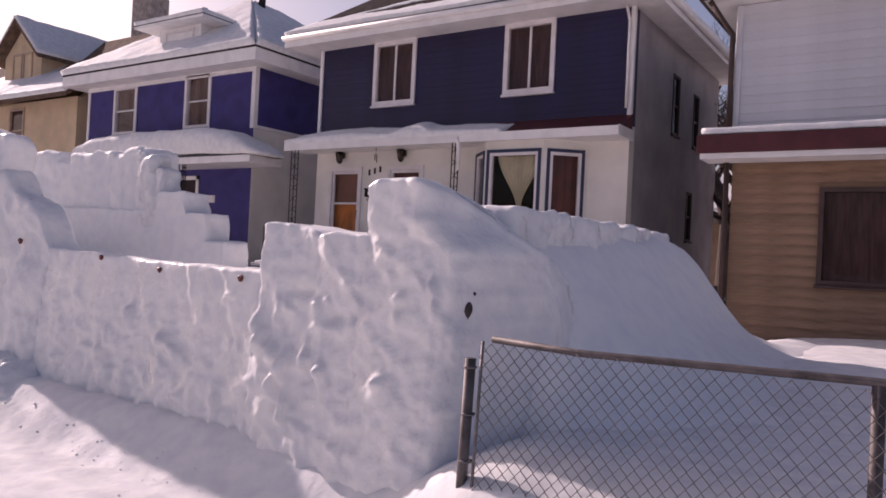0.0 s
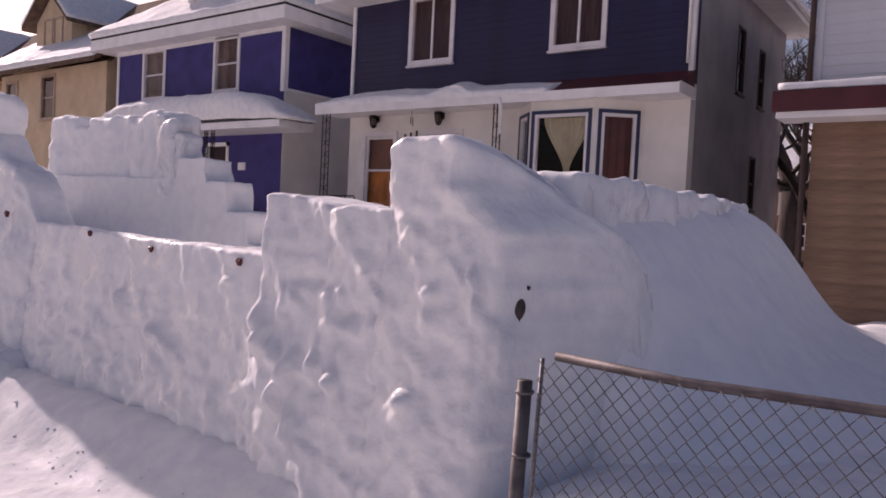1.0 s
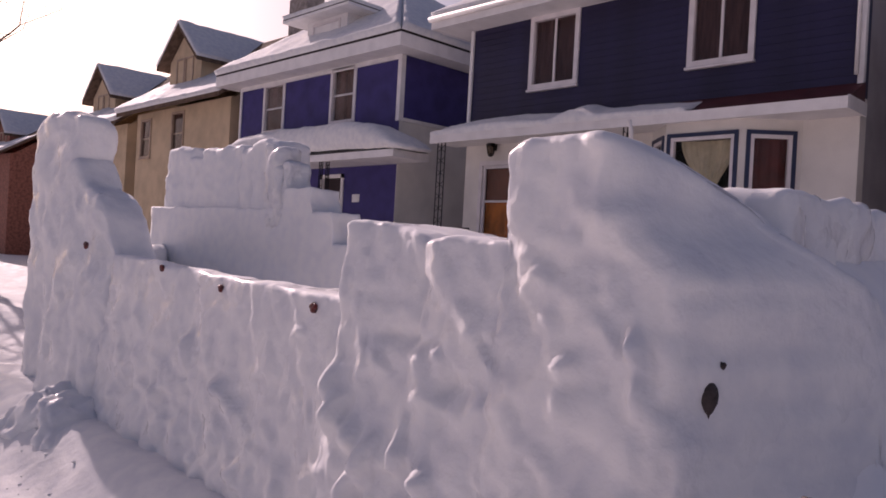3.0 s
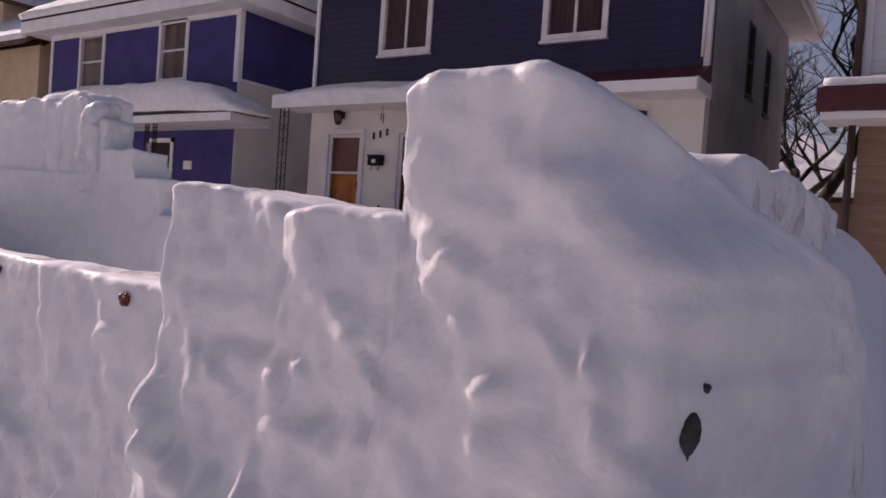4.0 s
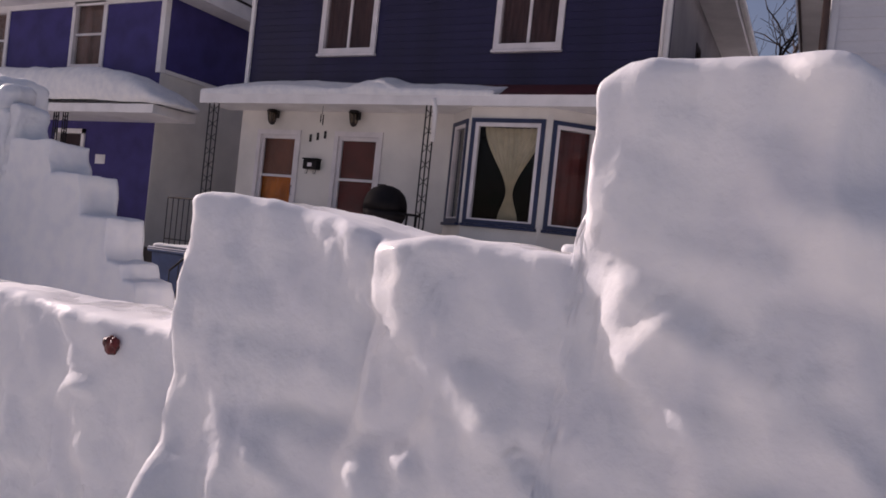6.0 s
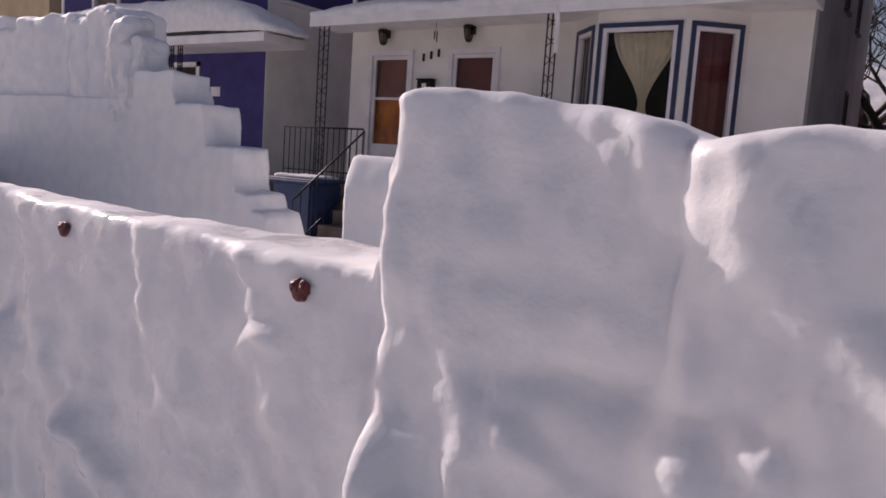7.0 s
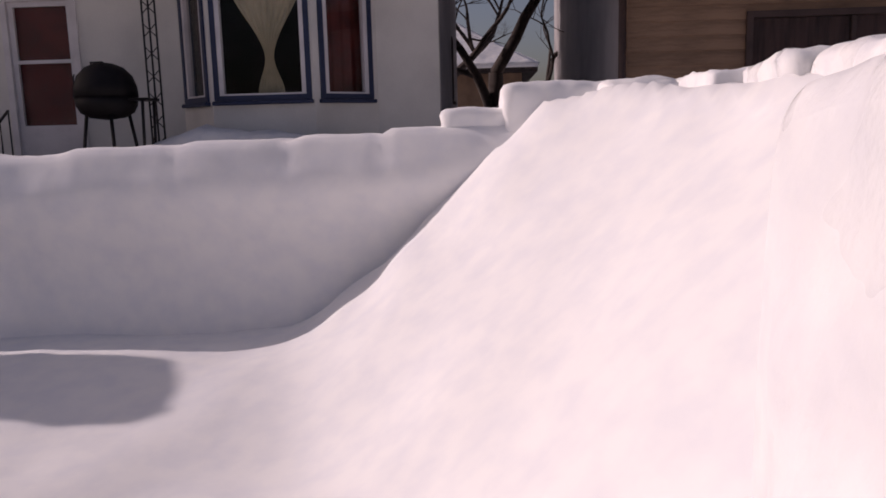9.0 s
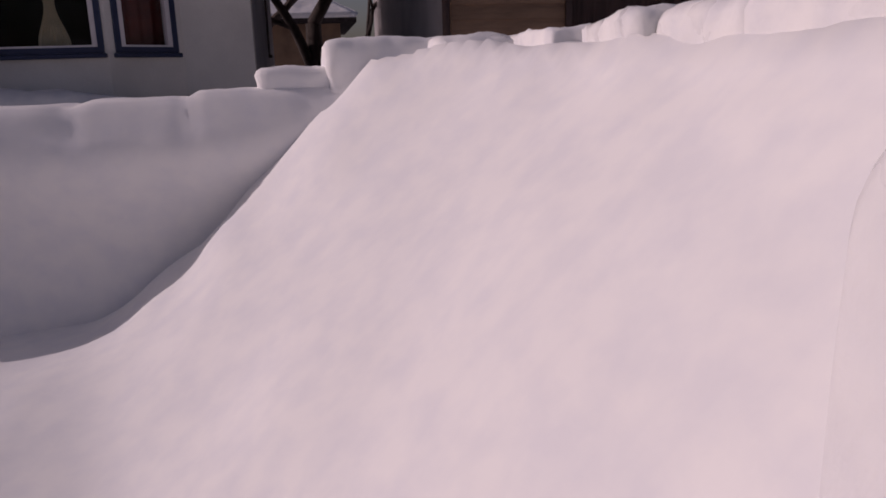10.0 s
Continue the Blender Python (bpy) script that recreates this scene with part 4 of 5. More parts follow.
# doors: storm doors with two lights each
for d, lower, lab in ((D1, AMBER, "white storm door with an amber lower panel"), (D2, RED_DOOR, "white storm door before a dark red door")):
    u0, u1, z0, z1 = d
    door = wall_panel("door", blue, u0 + 0.072, u1 - 0.072, z0, z1 - 0.082, [(u0 + 0.13, u1 - 0.13, z0 + 0.58, 2.285), (u0 + 0.13, u1 - 0.13, 2.325, z1 - 0.14)], HY + 0.01, HY + 0.05, FRAME, label=lab)
    wall_panel("door_frame", door, u0, u1, z0 - 0.1, z1, [(u0 + 0.07, u1 - 0.07, z0 - 0.098, z1 - 0.08)], HY - 0.03, HY + 0.12, FRAME)
    box("upper_light", door, u0 + 0.125, u1 - 0.125, HY + 0.028, HY + 0.034, 2.32, z1 - 0.075, GLASS, bevel=0)
    box("lower_light", door, u0 + 0.125, u1 - 0.125, HY + 0.028, HY + 0.034, z0 + 0.575, 2.29, GLASS, bevel=0)
    box("inner_panel", door, u0 + 0.1, u1 - 0.1, HY + 0.075, HY + 0.11, z0, 2.30, lower)
    box("inner_panel", door, u0 + 0.1, u1 - 0.1, HY + 0.075, HY + 0.11, 2.304, z1 - 0.04, RED_DOOR if lower is RED_DOOR else RUST_DOOR)
    tubes("door_handle", door, [([(u1 - 0.10, HY - 0.005, 2.0), (u1 - 0.10, HY - 0.03, 2.03), (u1 - 0.10, HY - 0.03, 2.12), (u1 - 0.10, HY - 0.005, 2.15)], 0.008)], IRON, 6)
# bay window with three lights
by0, bxl, bxr, bwl, bwr = 11.77, -6.72, -5.60, -7.24, -4.99
BZ0, BZ1 = 1.775, 3.215


def wall_run(a, b):
    """Maps u from 0 along a to b (plan), outside on the right-hand side of the run seen from above."""
    d = Vector((b[0] - a[0], b[1] - a[1], 0)).normalized()
    return Matrix(((d.x, -d.y, 0, a[0]), (d.y, d.x, 0, a[1]), (0, 0, 1, 0), (0, 0, 0, 1)))


BAYS = (((bwl, HY - 0.002), (bxl, by0)), ((bxl, by0), (bxr, by0)), ((bxr, by0), (bwr, HY - 0.002)))
for k, (a, b) in enumerate(BAYS):
    L = math.hypot(b[0] - a[0], b[1] - a[1])
    mm = wall_run(a, b)
    e = 0.07 if k != 1 else 0.03
    wall_panel("bay_wall", blue, 0, L, 0.75, 3.46, [(e, L - e, BZ0, BZ1)], 0.0, 0.10, STUCCO, mm)
    wn_ = window(blue, e, L - e, BZ0, BZ1, 0.0, NAVY, mm, 0.055, "", None, 0.025, GLASS, "bay window light with navy trim")
    ii = e + 0.055
    boxes("inner_frame", wn_, [(ii, ii + 0.05, -0.012, 0.06, BZ0 + 0.055, BZ1 - 0.055), (L - ii - 0.05, L - ii, -0.012, 0.06, BZ0 + 0.055, BZ1 - 0.055),
                               (ii + 0.05, L - ii - 0.05, -0.012, 0.06, BZ1 - 0.105, BZ1 - 0.055), (ii + 0.05, L - ii - 0.05, -0.012, 0.06, BZ0 + 0.055, BZ0 + 0.075)], FRAME, mm)
    if k != 1:
        n_ = 16
        Vd = [mm @ Vector((0.03 + (L - 0.06) * i / n_, 0.16 + 0.015 * math.sin(i * 2.1), z)) for z in (BZ0, BZ1) for i in range(n_ + 1)]
        mesh_part("drape", Vd, [(i, i + 1, n_ + 2 + i, n_ + 1 + i) for i in range(n_)], DRAPE if k == 0 else RED_DOOR, wn_, "", True)
mesh_part("bay_top", [(bwl, HY, 3.44), (bxl, by0, 3.44), (bxr, by0, 3.44), (bwr, HY, 3.44), (bwl, HY, 3.40), (bxl, by0, 3.40), (bxr, by0, 3.40), (bwr, HY, 3.40)],
          [(0, 1, 2, 3), (7, 6, 5, 4)], WHITE, blue)
# tied cream curtain
NZ, NU = 30, 40
V = []
for j in range(NZ + 1):
    f = j / NZ
    z = BZ1 - 0.10 - f * (BZ1 - BZ0 - 0.16)
    w = 0.38 * (1 - smooth01(0.0, 0.70, f)) ** 0.9 + 0.05 + 0.10 * smooth01(0.70, 1.0, f)
    cxm = -6.13 + 0.02 * f
    for i in range(NU + 1):
        u = 2 * i / NU - 1
        V.append((cxm + u * w, by0 + 0.17 + 0.02 * math.sin(i * 1.35) * (1 - 0.4 * f), z + 0.02 * u * u))
curtain = mesh_part("tied_curtain", V, [(j * (NU + 1) + i, j * (NU + 1) + i + 1, (j + 1) * (NU + 1) + i + 1, (j + 1) * (NU + 1) + i) for j in range(NZ) for i in range(NU)], CURTAIN, None, "", True)
tagged(curtain, "cream gathered curtain tied in the middle of the bay window", "curtain")

# porch
porch = thing("porch", (-8.5, 11.6, 0.0), "raised concrete porch with snow and iron rails", "porch")
boxes("deck", porch, [(-11.2, -7.3, 10.75, HY - 0.004, -0.2, 0.98)], CONCRETE)
for i in range(5):
    boxes("step", porch, [(-9.6, -8.4, 10.75 - 0.28 * (i + 1), 10.75 - 0.28 * i - 0.002, -0.2, 0.98 - 0.185 * (i + 1))], CONCRETE)
iron_post(porch, -7.30, 11.66, 0.98, 3.36, 0.14)
iron_post(porch, -11.30, 11.66, 0.0, 3.36, 0.20)


def rail(x0, x1, y0, y1, z0, z1, n):
    top = tubes("iron_rail", porch, [([(x0, y0, z0 + 0.75), (x1, y1, z1 + 0.75)], 0.014)], IRON, 6)
    tubes("lower_bar", top, [([(x0, y0, z0 + 0.12), (x1, y1, z1 + 0.12)], 0.010)], IRON, 5)
    for i in range(n + 1):
        t = i / n
        x, y, z = x0 + (x1 - x0) * t, y0 + (y1 - y0) * t, z0 + (z1 - z0) * t
        tubes("baluster", top, [([(x, y, z - 0.0), (x, y, z + 0.76)], 0.008)], IRON, 5)


rail(-11.2, -9.66, 10.8, 10.8, 0.98, 0.98, 14)
rail(-9.62, -9.62, 10.78, 9.45, 0.95, 0.0, 9)
rail(-8.38, -8.38, 10.78, 9.45, 0.95, 0.0, 9)
snow_block("porch_drift", porch, -7.5, -4.6, 11.0, 11.75, -0.1, 1.5, r=0.3, step=0.10, lump=0.05, mat=SNOW_ROOF, label="drift of snow below the bay",
           top=steps_top([(-7.5, 1.28), (-6.7, 1.50), (-5.9, 1.45), (-5.2, 1.3), (-4.6, 1.0)]))


def wall_lamp(x, y, z):
    t = thing("wall_lantern", (x, y, z), "black coach lantern on the white stucco wall", "lamp", "porch lanterns")
    box("back_plate", t, x - 0.045, x + 0.045, y - 0.02, y, z - 0.02, z + 0.16, IRON)
    tubes("arm", t, [([(x, y - 0.02, z + 0.10), (x, y - 0.08, z + 0.17), (x, y - 0.13, z + 0.14)], 0.010)], IRON, 6)
    yy = y - 0.13
    lathe("cap", t, [(0.015, 0.16), (0.05, 0.13), (0.095, 0.075), (0.10, 0.06)], (x, yy, z), IRON, 6)
    lathe("glass", t, [(0.055, -0.10), (0.085, 0.06)], (x, yy, z), LAMP_GLASS, 6)
    lathe("base", t, [(0.015, -0.15), (0.05, -0.13), (0.062, -0.10), (0.06, -0.095)], (x, yy, z), IRON, 6)
    tubes("cage", t, [([(x + 0.058 * math.cos(a), yy + 0.058 * math.sin(a), z - 0.10), (x + 0.088 * math.cos(a), yy + 0.088 * math.sin(a), z + 0.065)], 0.006) for a in np.arange(6) * math.pi / 3], IRON, 4)


wall_lamp(-10.5, HY, 3.27)
wall_lamp(-8.9, HY, 3.27)
mb = thing("mailbox", (-9.66, HY - 0.06, 2.5), "black wall mailbox between the two doors", "mailbox")
box("body", mb, -9.80, -9.52, HY - 0.12, HY - 0.001, 2.43, 2.58, BLACK_ENAMEL, bevel=0.012)
box("lid", mb, -9.81, -9.51, HY - 0.135, HY - 0.001, 2.583, 2.605, BLACK_ENAMEL)
for s in (-0.08, 0.08):
    tubes("paper_hook", mb, [([(-9.66 + s, HY - 0.05, 2.43), (-9.66 + s, HY - 0.07, 2.36), (-9.66 + s, HY - 0.11, 2.36), (-9.66 + s, HY - 0.11, 2.40)], 0.006)], IRON, 5)
box("label_plate", mb, -9.70, -9.62, HY - 0.124, HY - 0.120, 2.47, 2.53, FRAME, bevel=0)
numbers = thing("number_plaques", (-9.64, HY, 2.95), "three small dark bars on the stucco wall", "sign")
for i in range(3):
    box("bar", numbers, -9.80 + 0.14 * i, -9.755 + 0.14 * i, HY - 0.015, HY - 0.001, 2.88 + 0.03 * i, 3.0 + 0.03 * i, IRON, bevel=0.004)
chime = thing("wind_chime", (-9.2, 11.75, 3.3), "small dark wind chime hanging from the porch roof", "wind chime")
tubes("cord", chime, [([(-9.2, 11.75, 3.35), (-9.2, 11.75, 3.22)], 0.004)], IRON, 4)
for i in range(4):
    a = i * math.pi / 2
    tubes("chime_tube", chime, [([(-9.2 + 0.025 * math.cos(a), 11.75 + 0.025 * math.sin(a), 3.22), (-9.2 + 0.025 * math.cos(a), 11.75 + 0.025 * math.sin(a), 3.06 + 0.02 * i)], 0.007)], IRON, 6)

# kettle barbecue on the porch
gx_, gy_, gz_ = -7.63, 11.25, 0.98
bbq = thing("kettle_barbecue", (gx_, gy_, gz_), "black kettle barbecue with a domed lid on the porch", "barbecue")
lathe("bowl", bbq, [(0.03, 0.62), (0.17, 0.64), (0.255, 0.69), (0.292, 0.76), (0.300, 0.84)], (gx_, gy_, gz_), BLACK_ENAMEL, 28)
lathe("lid", bbq, [(0.307, 0.845), (0.300, 0.95), (0.262, 1.06), (0.185, 1.14), (0.09, 1.18), (0.01, 1.19)], (gx_, gy_, gz_), BLACK_ENAMEL, 28)
tubes("lid_handle", bbq, [([(gx_ - 0.07, gy_ - 0.1, gz_ + 1.13), (gx_ - 0.06, gy_ - 0.14, gz_ + 1.18), (gx_ + 0.06, gy_ - 0.14, gz_ + 1.18), (gx_ + 0.07, gy_ - 0.1, gz_ + 1.13)], 0.012)], IRON, 6)
for a in (0.4, 1.9, 3.5, 5.3):
    tubes("leg", bbq, [([(gx_ + 0.2 * math.cos(a), gy_ + 0.2 * math.sin(a), gz_ + 0.68), (gx_ + 0.30 * math.cos(a), gy_ + 0.30 * math.sin(a), gz_)], 0.018)], IRON, 6)
boxes("side_shelf", bbq, [(gx_ + 0.30, gx_ + 0.48, gy_ - 0.16, gy_ + 0.16, gz_ + 0.80, gz_ + 0.825)], BLACK_ENAMEL)
for d in (-0.13, 0.13):
    tubes("shelf_leg", bbq, [([(gx_ + 0.43, gy_ + d, gz_ + 0.8), (gx_ + 0.40, gy_ + d, gz_)], 0.016)], IRON, 6)
boxes("lower_shelf", bbq, [(gx_ - 0.24, gx_ + 0.42, gy_ - 0.15, gy_ + 0.15, gz_ + 0.24, gz_ + 0.26)], BLACK_ENAMEL)

# blue bin beside the steps
bin_ = thing("recycling_bin", (-10.1, 10.2, 0.0), "faded blue plastic wheeled bin dusted with snow", "bin")
bm = bmesh.new()
v, f = box_vf(-10.48, -9.73, 9.9, 10.5, -0.1, 0.96)
vs = [bm.verts.new(p) for p in v]
for q in f:
    bm.faces.new([vs[i] for i in q])
for vv in vs[:4]:
    vv.co.x = -10.1 + (vv.co.x + 10.1) * 0.82
    vv.co.y = 10.2 + (vv.co.y - 10.2) * 0.82
bmesh.ops.bevel(bm, geom=bm.edges[:], offset=0.03, segments=2, affect="EDGES")
bm_part("body", bm, BIN_BLUE, bin_)
box("lid", bin_, -10.52, -9.69, 9.87, 10.53, 0.962, 1.01, BIN_BLUE, bevel=0.02)
box("lid_rim", bin_, -10.50, -9.71, 9.855, 9.885, 0.94, 0.98, BIN_BLUE, bevel=0.008)
snow_rim("lid_snow", bin_, -10.46, -9.76, 9.92, 10.48, 1.008, 1.05, r=0.02, step=0.05, lump=0.02)

# short downspout beside the porch post
tubes("downspout", blue, [([(-7.22, 11.56, 3.44), (-7.20, 11.60, 3.30), (-7.20, 11.62, 2.85)], 0.035)], WHITE, 8)


# ---------------------------------------------------------------- the violet house
PX0, PX1, PY, PB = -20.25, -13.46, 12.43, 19.0
violet = thing("violet_house", (-16.8, 15.5, 0.0), "two-storey house, violet-blue walls, white trim and snowy hip roof", "house")
PW1, PW2 = (-19.02, -18.0, 4.20, 5.42), (-16.0, -15.02, 4.22, 5.50)
PD = (-16.2, -15.3, 0.9, 2.98)
wall_panel("upper_wall", violet, PX0, PX1, 4.10, 5.52, [PW1, PW2], PY, PY + 0.22, PURPLE)
wall_panel("lower_wall", violet, PX0, PX1, -0.2, 4.10, [PD], PY, PY + 0.22, PURPLE)
wall_panel("side_wall", violet, PY + 0.22, PB, 4.12, 5.52, [], 0.0, 0.2, PURPLE, side(PX1 - 0.004))
wall_panel("side_wall", violet, PY + 0.22, PB, -0.2, 4.12, [], 0.0, 0.2, STUCCO, side(PX1 - 0.004), label="pale stucco lower side wall")
boxes("rear_wall", violet, [(PX0, PX0 + 0.2, PY + 0.22, PB, -0.2, 5.5), (PX0, PX1, PB - 0.2, PB - 0.002, -0.2, 5.5)], PURPLE)
for w in (PW1, PW2):
    window(violet, w[0] + 0.05, w[1] - 0.05, w[2], w[3], PY, FRAME, split="h", fw=0.035, fabric=BLIND, glass=GLASS, label="sash window between white strips")
    for u in (w[0], w[1] - 0.05):
        box("trim_strip", violet, u - 0.02, u + 0.05, PY - 0.03, PY + 0.01, 4.12, 5.5, WHITE)
box("corner_board", violet, PX1 - 0.10, PX1 + 0.025, PY - 0.03, PY + 0.10, 4.08, 5.52, WHITE)
box("corner_stucco", violet, PX1 - 0.002, PX1 + 0.014, PY + 0.004, PY + 0.235, -0.2, 4.076, STUCCO, bevel=0.004)
box("corner_board", violet, PX0 - 0.02, PX0 + 0.08, PY - 0.03, PY + 0.06, 1.0, 5.52, WHITE)
box("band", violet, PX1 - 0.02, PX1 + 0.03, PY + 0.1, PB, 4.08, 4.16, WHITE)
boxes("soffit", violet, [(PX0 - 0.5, PX1 + 0.5, PY - 0.5, PB + 0.4, 5.52, 5.58)], WHITE)
boxes("fascia", violet, [(PX0 - 0.5, PX1 + 0.5, PY - 0.53, PY - 0.5, 5.52, 5.80), (PX1 + 0.5, PX1 + 0.53, PY - 0.53, PB + 0.4, 5.52, 5.80)], WHITE)
boxes("frieze", violet, [(PX0, PX1 + 0.01, PY - 0.035, PY - 0.002, 5.42, 5.52)], WHITE)
hip_roof("roof", violet, PX0 - 0.52, PX1 + 0.52, PY - 0.52, PB + 0.4, 5.86, 2.5, 3.3, SHINGLE, 0.05)
vcx = (PX0 + PX1) / 2
slope_snow("roof_snow", violet, [(PX0 - 0.52, PY - 0.54, 5.87), (PX1 + 0.52, PY - 0.54, 5.87), (vcx + 0.12, PY + 2.7, 8.35), (vcx - 0.12, PY + 2.7, 8.35)], 0.16, lambda u, v: 0.8 - 0.2 * v)
slope_snow("roof_snow", violet, [(PX1 + 0.54, PY - 0.52, 5.87), (PX1 + 0.54, PB + 0.4, 5.87), (vcx, PB - 2.9, 8.36), (vcx, PY + 2.78, 8.36)], 0.16, lambda u, v: 0.8 - 0.2 * v)
# dormer
boxes("dormer", violet, [(-17.40, -15.75, 12.60, 15.0, 6.0, 6.90)], WHITE)
window(violet, -17.15, -16.0, 6.33, 6.80, 12.60, FRAME, fw=0.05, split="h", label="low dormer window")
boxes("dormer_soffit", violet, [(-17.95, -15.2, 12.20, 15.5, 6.89, 6.955)], WHITE)
hip_roof("dormer_roof", violet, -17.95, -15.2, 12.20, 15.6, 6.98, 0.55, 1.2, SHINGLE, 0.02)
slope_snow("dormer_snow", violet, [(-17.95, 12.20, 6.99), (-15.2, 12.20, 6.99), (-16.5, 13.40, 7.54), (-16.65, 13.40, 7.54)], 0.12, lambda u, v: 0.7)
slope_snow("dormer_snow", violet, [(-15.2, 12.20, 6.99), (-15.2, 15.6, 6.99), (-16.57, 14.4, 7.54), (-16.57, 13.4, 7.54)], 0.10, lambda u, v: 0.6)
tubes("vent_pipe", violet, [([(-16.45, 15.2, 8.0), (-16.45, 15.2, 8.62)], 0.11)], IRON, 10)
# porch canopy heaped with snow
boxes("canopy", violet, [(-19.4, -12.45, 11.45, PY - 0.004, 3.14, 3.29)], WHITE)


def canopy_shape(p, f):
    p.z -= 0.22 * smooth01(-13.6, -12.2, p.x) * f
    return p


snow_rim("canopy_snow", violet, -19.45, -12.2, 11.38, PY - 0.01, 3.27, 3.98, r=0.30, step=0.10, lump=0.03, shape=canopy_shape,
         top=steps_top([(-19.5, 3.7), (-18.5, 3.95), (-16.5, 4.02), (-14.0, 3.98), (-12.7, 3.80), (-12.2, 3.62)]))
for px in (-15.0, -14.75, -18.8):
    iron_post(violet, px, 11.55, 0.0, 3.14, 0.12)
dr = boxes("door", violet, [(PD[0], PD[0] + 0.09, PY - 0.03, PY + 0.1, PD[2], PD[3]), (PD[1] - 0.09, PD[1], PY - 0.03, PY + 0.1, PD[2], PD[3]), (PD[0], PD[1], PY - 0.03, PY + 0.1, PD[3] - 0.09, PD[3])], WHITE)
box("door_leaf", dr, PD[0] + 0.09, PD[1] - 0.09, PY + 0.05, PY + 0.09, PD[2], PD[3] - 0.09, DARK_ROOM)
box("notice", violet, -14.95, -14.68, PY - 0.012, PY - 0.001, 2.32, 2.5, WHITE)
boxes("deck", violet, [(-19.3, -13.0, 11.3, PY - 0.003, -0.2, 0.85)], CONCRETE)

# ---------------------------------------------------------------- the beige house and the ones beyond
def gable_front_house(x0, x1, y, back, eave, rise, wall_mat, roof_mat, label, dorm, wins):
    h = thing("far_house", ((x0 + x1) / 2, y + 3, 0), label, "house")
    wall_panel("front_wall", h, x0, x1, -0.2, eave, wins, y, y + 0.2, wall_mat)
    wall_panel("side_wall", h, y + 0.2, back, -0.2, eave, [], 0.0, 0.2, wall_mat, side(x1 - 0.003))
    boxes("rear_wall", h, [(x0, x0 + 0.2, y + 0.2, back, -0.2, eave), (x0, x1, back - 0.2, back - 0.003, -0.2, eave)], wall_mat)
    for w in wins:
        window(h, *w, y, TAN_TRIM, split="h", fw=0.07, fabric=BLIND)
    # roof with its ridge along x, and the triangular wall under it
    mid = (y + back) / 2
    V = [(x0 - 0.4, y - 0.6, eave), (x1 + 0.4, y - 0.6, eave), (x1 + 0.4, mid, eave + rise), (x0 - 0.4, mid, eave + rise), (x0 - 0.4, back + 0.4, eave), (x1 + 0.4, back + 0.4, eave)]
    V += [(p[0], p[1], p[2] - 0.14) for p in V]
    mesh_part("roof", V, [(0, 1, 2, 3), (3, 2, 5, 4), (7, 6, 9, 8), (8, 9, 10, 11), (0, 6, 7, 1), (1, 7, 8, 2), (2, 8, 11, 5), (3, 9, 6, 0), (4, 10, 9, 3), (5, 11, 10, 4)], roof_mat, h)
    mesh_part("gable", [(x1 - 0.01, y, eave - 0.1), (x1 - 0.01, back, eave - 0.1), (x1 - 0.01, mid, eave + rise - 0.25), (x1 - 0.2, y, eave - 0.1), (x1 - 0.2, back, eave - 0.1), (x1 - 0.2, mid, eave + rise - 0.25)],
              [(0, 1, 2), (5, 4, 3), (0, 2, 5, 3), (1, 4, 5, 2)], wall_mat, h)
    slope_snow("roof_snow", h, [(x0 - 0.4, y - 0.62, eave + 0.01), (x1 + 0.4, y - 0.62, eave + 0.01), (x1 + 0.4, mid, eave + rise), (x0 - 0.4, mid, eave + rise)], 0.14,
               lambda u, v: 0.75 - 1.9 * v + 0.5 * (u < 0.5))
    dx0, dx1, dy, dz0, dz1, peak = dorm
    dcx = (dx0 + dx1) / 2
    V = [(dx0, dy, dz0), (dx1, dy, dz0), (dx1, dy, dz1), (dcx, dy, peak - 0.2), (dx0, dy, dz1)]
    V += [(p[0], dy + 3.0, p[2]) for p in V]
    mesh_part("dormer", V, [(0, 1, 2, 3, 4), (1, 6, 7, 2), (0, 4, 9, 5), (2, 7, 8, 3), (4, 3, 8, 9)], wall_mat, h)
    window(h, dcx - 0.62, dcx - 0.03, dz0 + 0.35, dz1 + 0.05, dy, TAN_TRIM, split="h", fw=0.06, fabric=BLIND)
    window(h, dcx + 0.03, dcx + 0.62, dz0 + 0.35, dz1 + 0.05, dy, TAN_TRIM, split="h", fw=0.06, fabric=BLIND)
    for s in (-1, 1):
        a = (dcx, dy - 0.35, peak)
        b = (dcx + s * ((dx1 - dx0) / 2 + 0.35), dy - 0.35, dz1 - 0.15)
        V = [a, b, (b[0], dy + 3.2, b[2]), (a[0], dy + 3.2, a[2])]
        V += [(p[0], p[1], p[2] - 0.13) for p in V]
        mesh_part("dormer_roof", V, [(0, 1, 2, 3), (7, 6, 5, 4), (0, 4, 5, 1), (1, 5, 6, 2), (2, 6, 7, 3), (3, 7, 4, 0)], roof_mat, h)
        slope_snow("dormer_snow", h, [(a[0], a[1], a[2] + 0.005), (b[0], b[1], b[2] + 0.005), (b[0], dy + 3.2, b[2] + 0.005), (a[0], dy + 3.2, a[2] + 0.005)], 0.14, lambda u, v: 0.75, n=24)
    return h


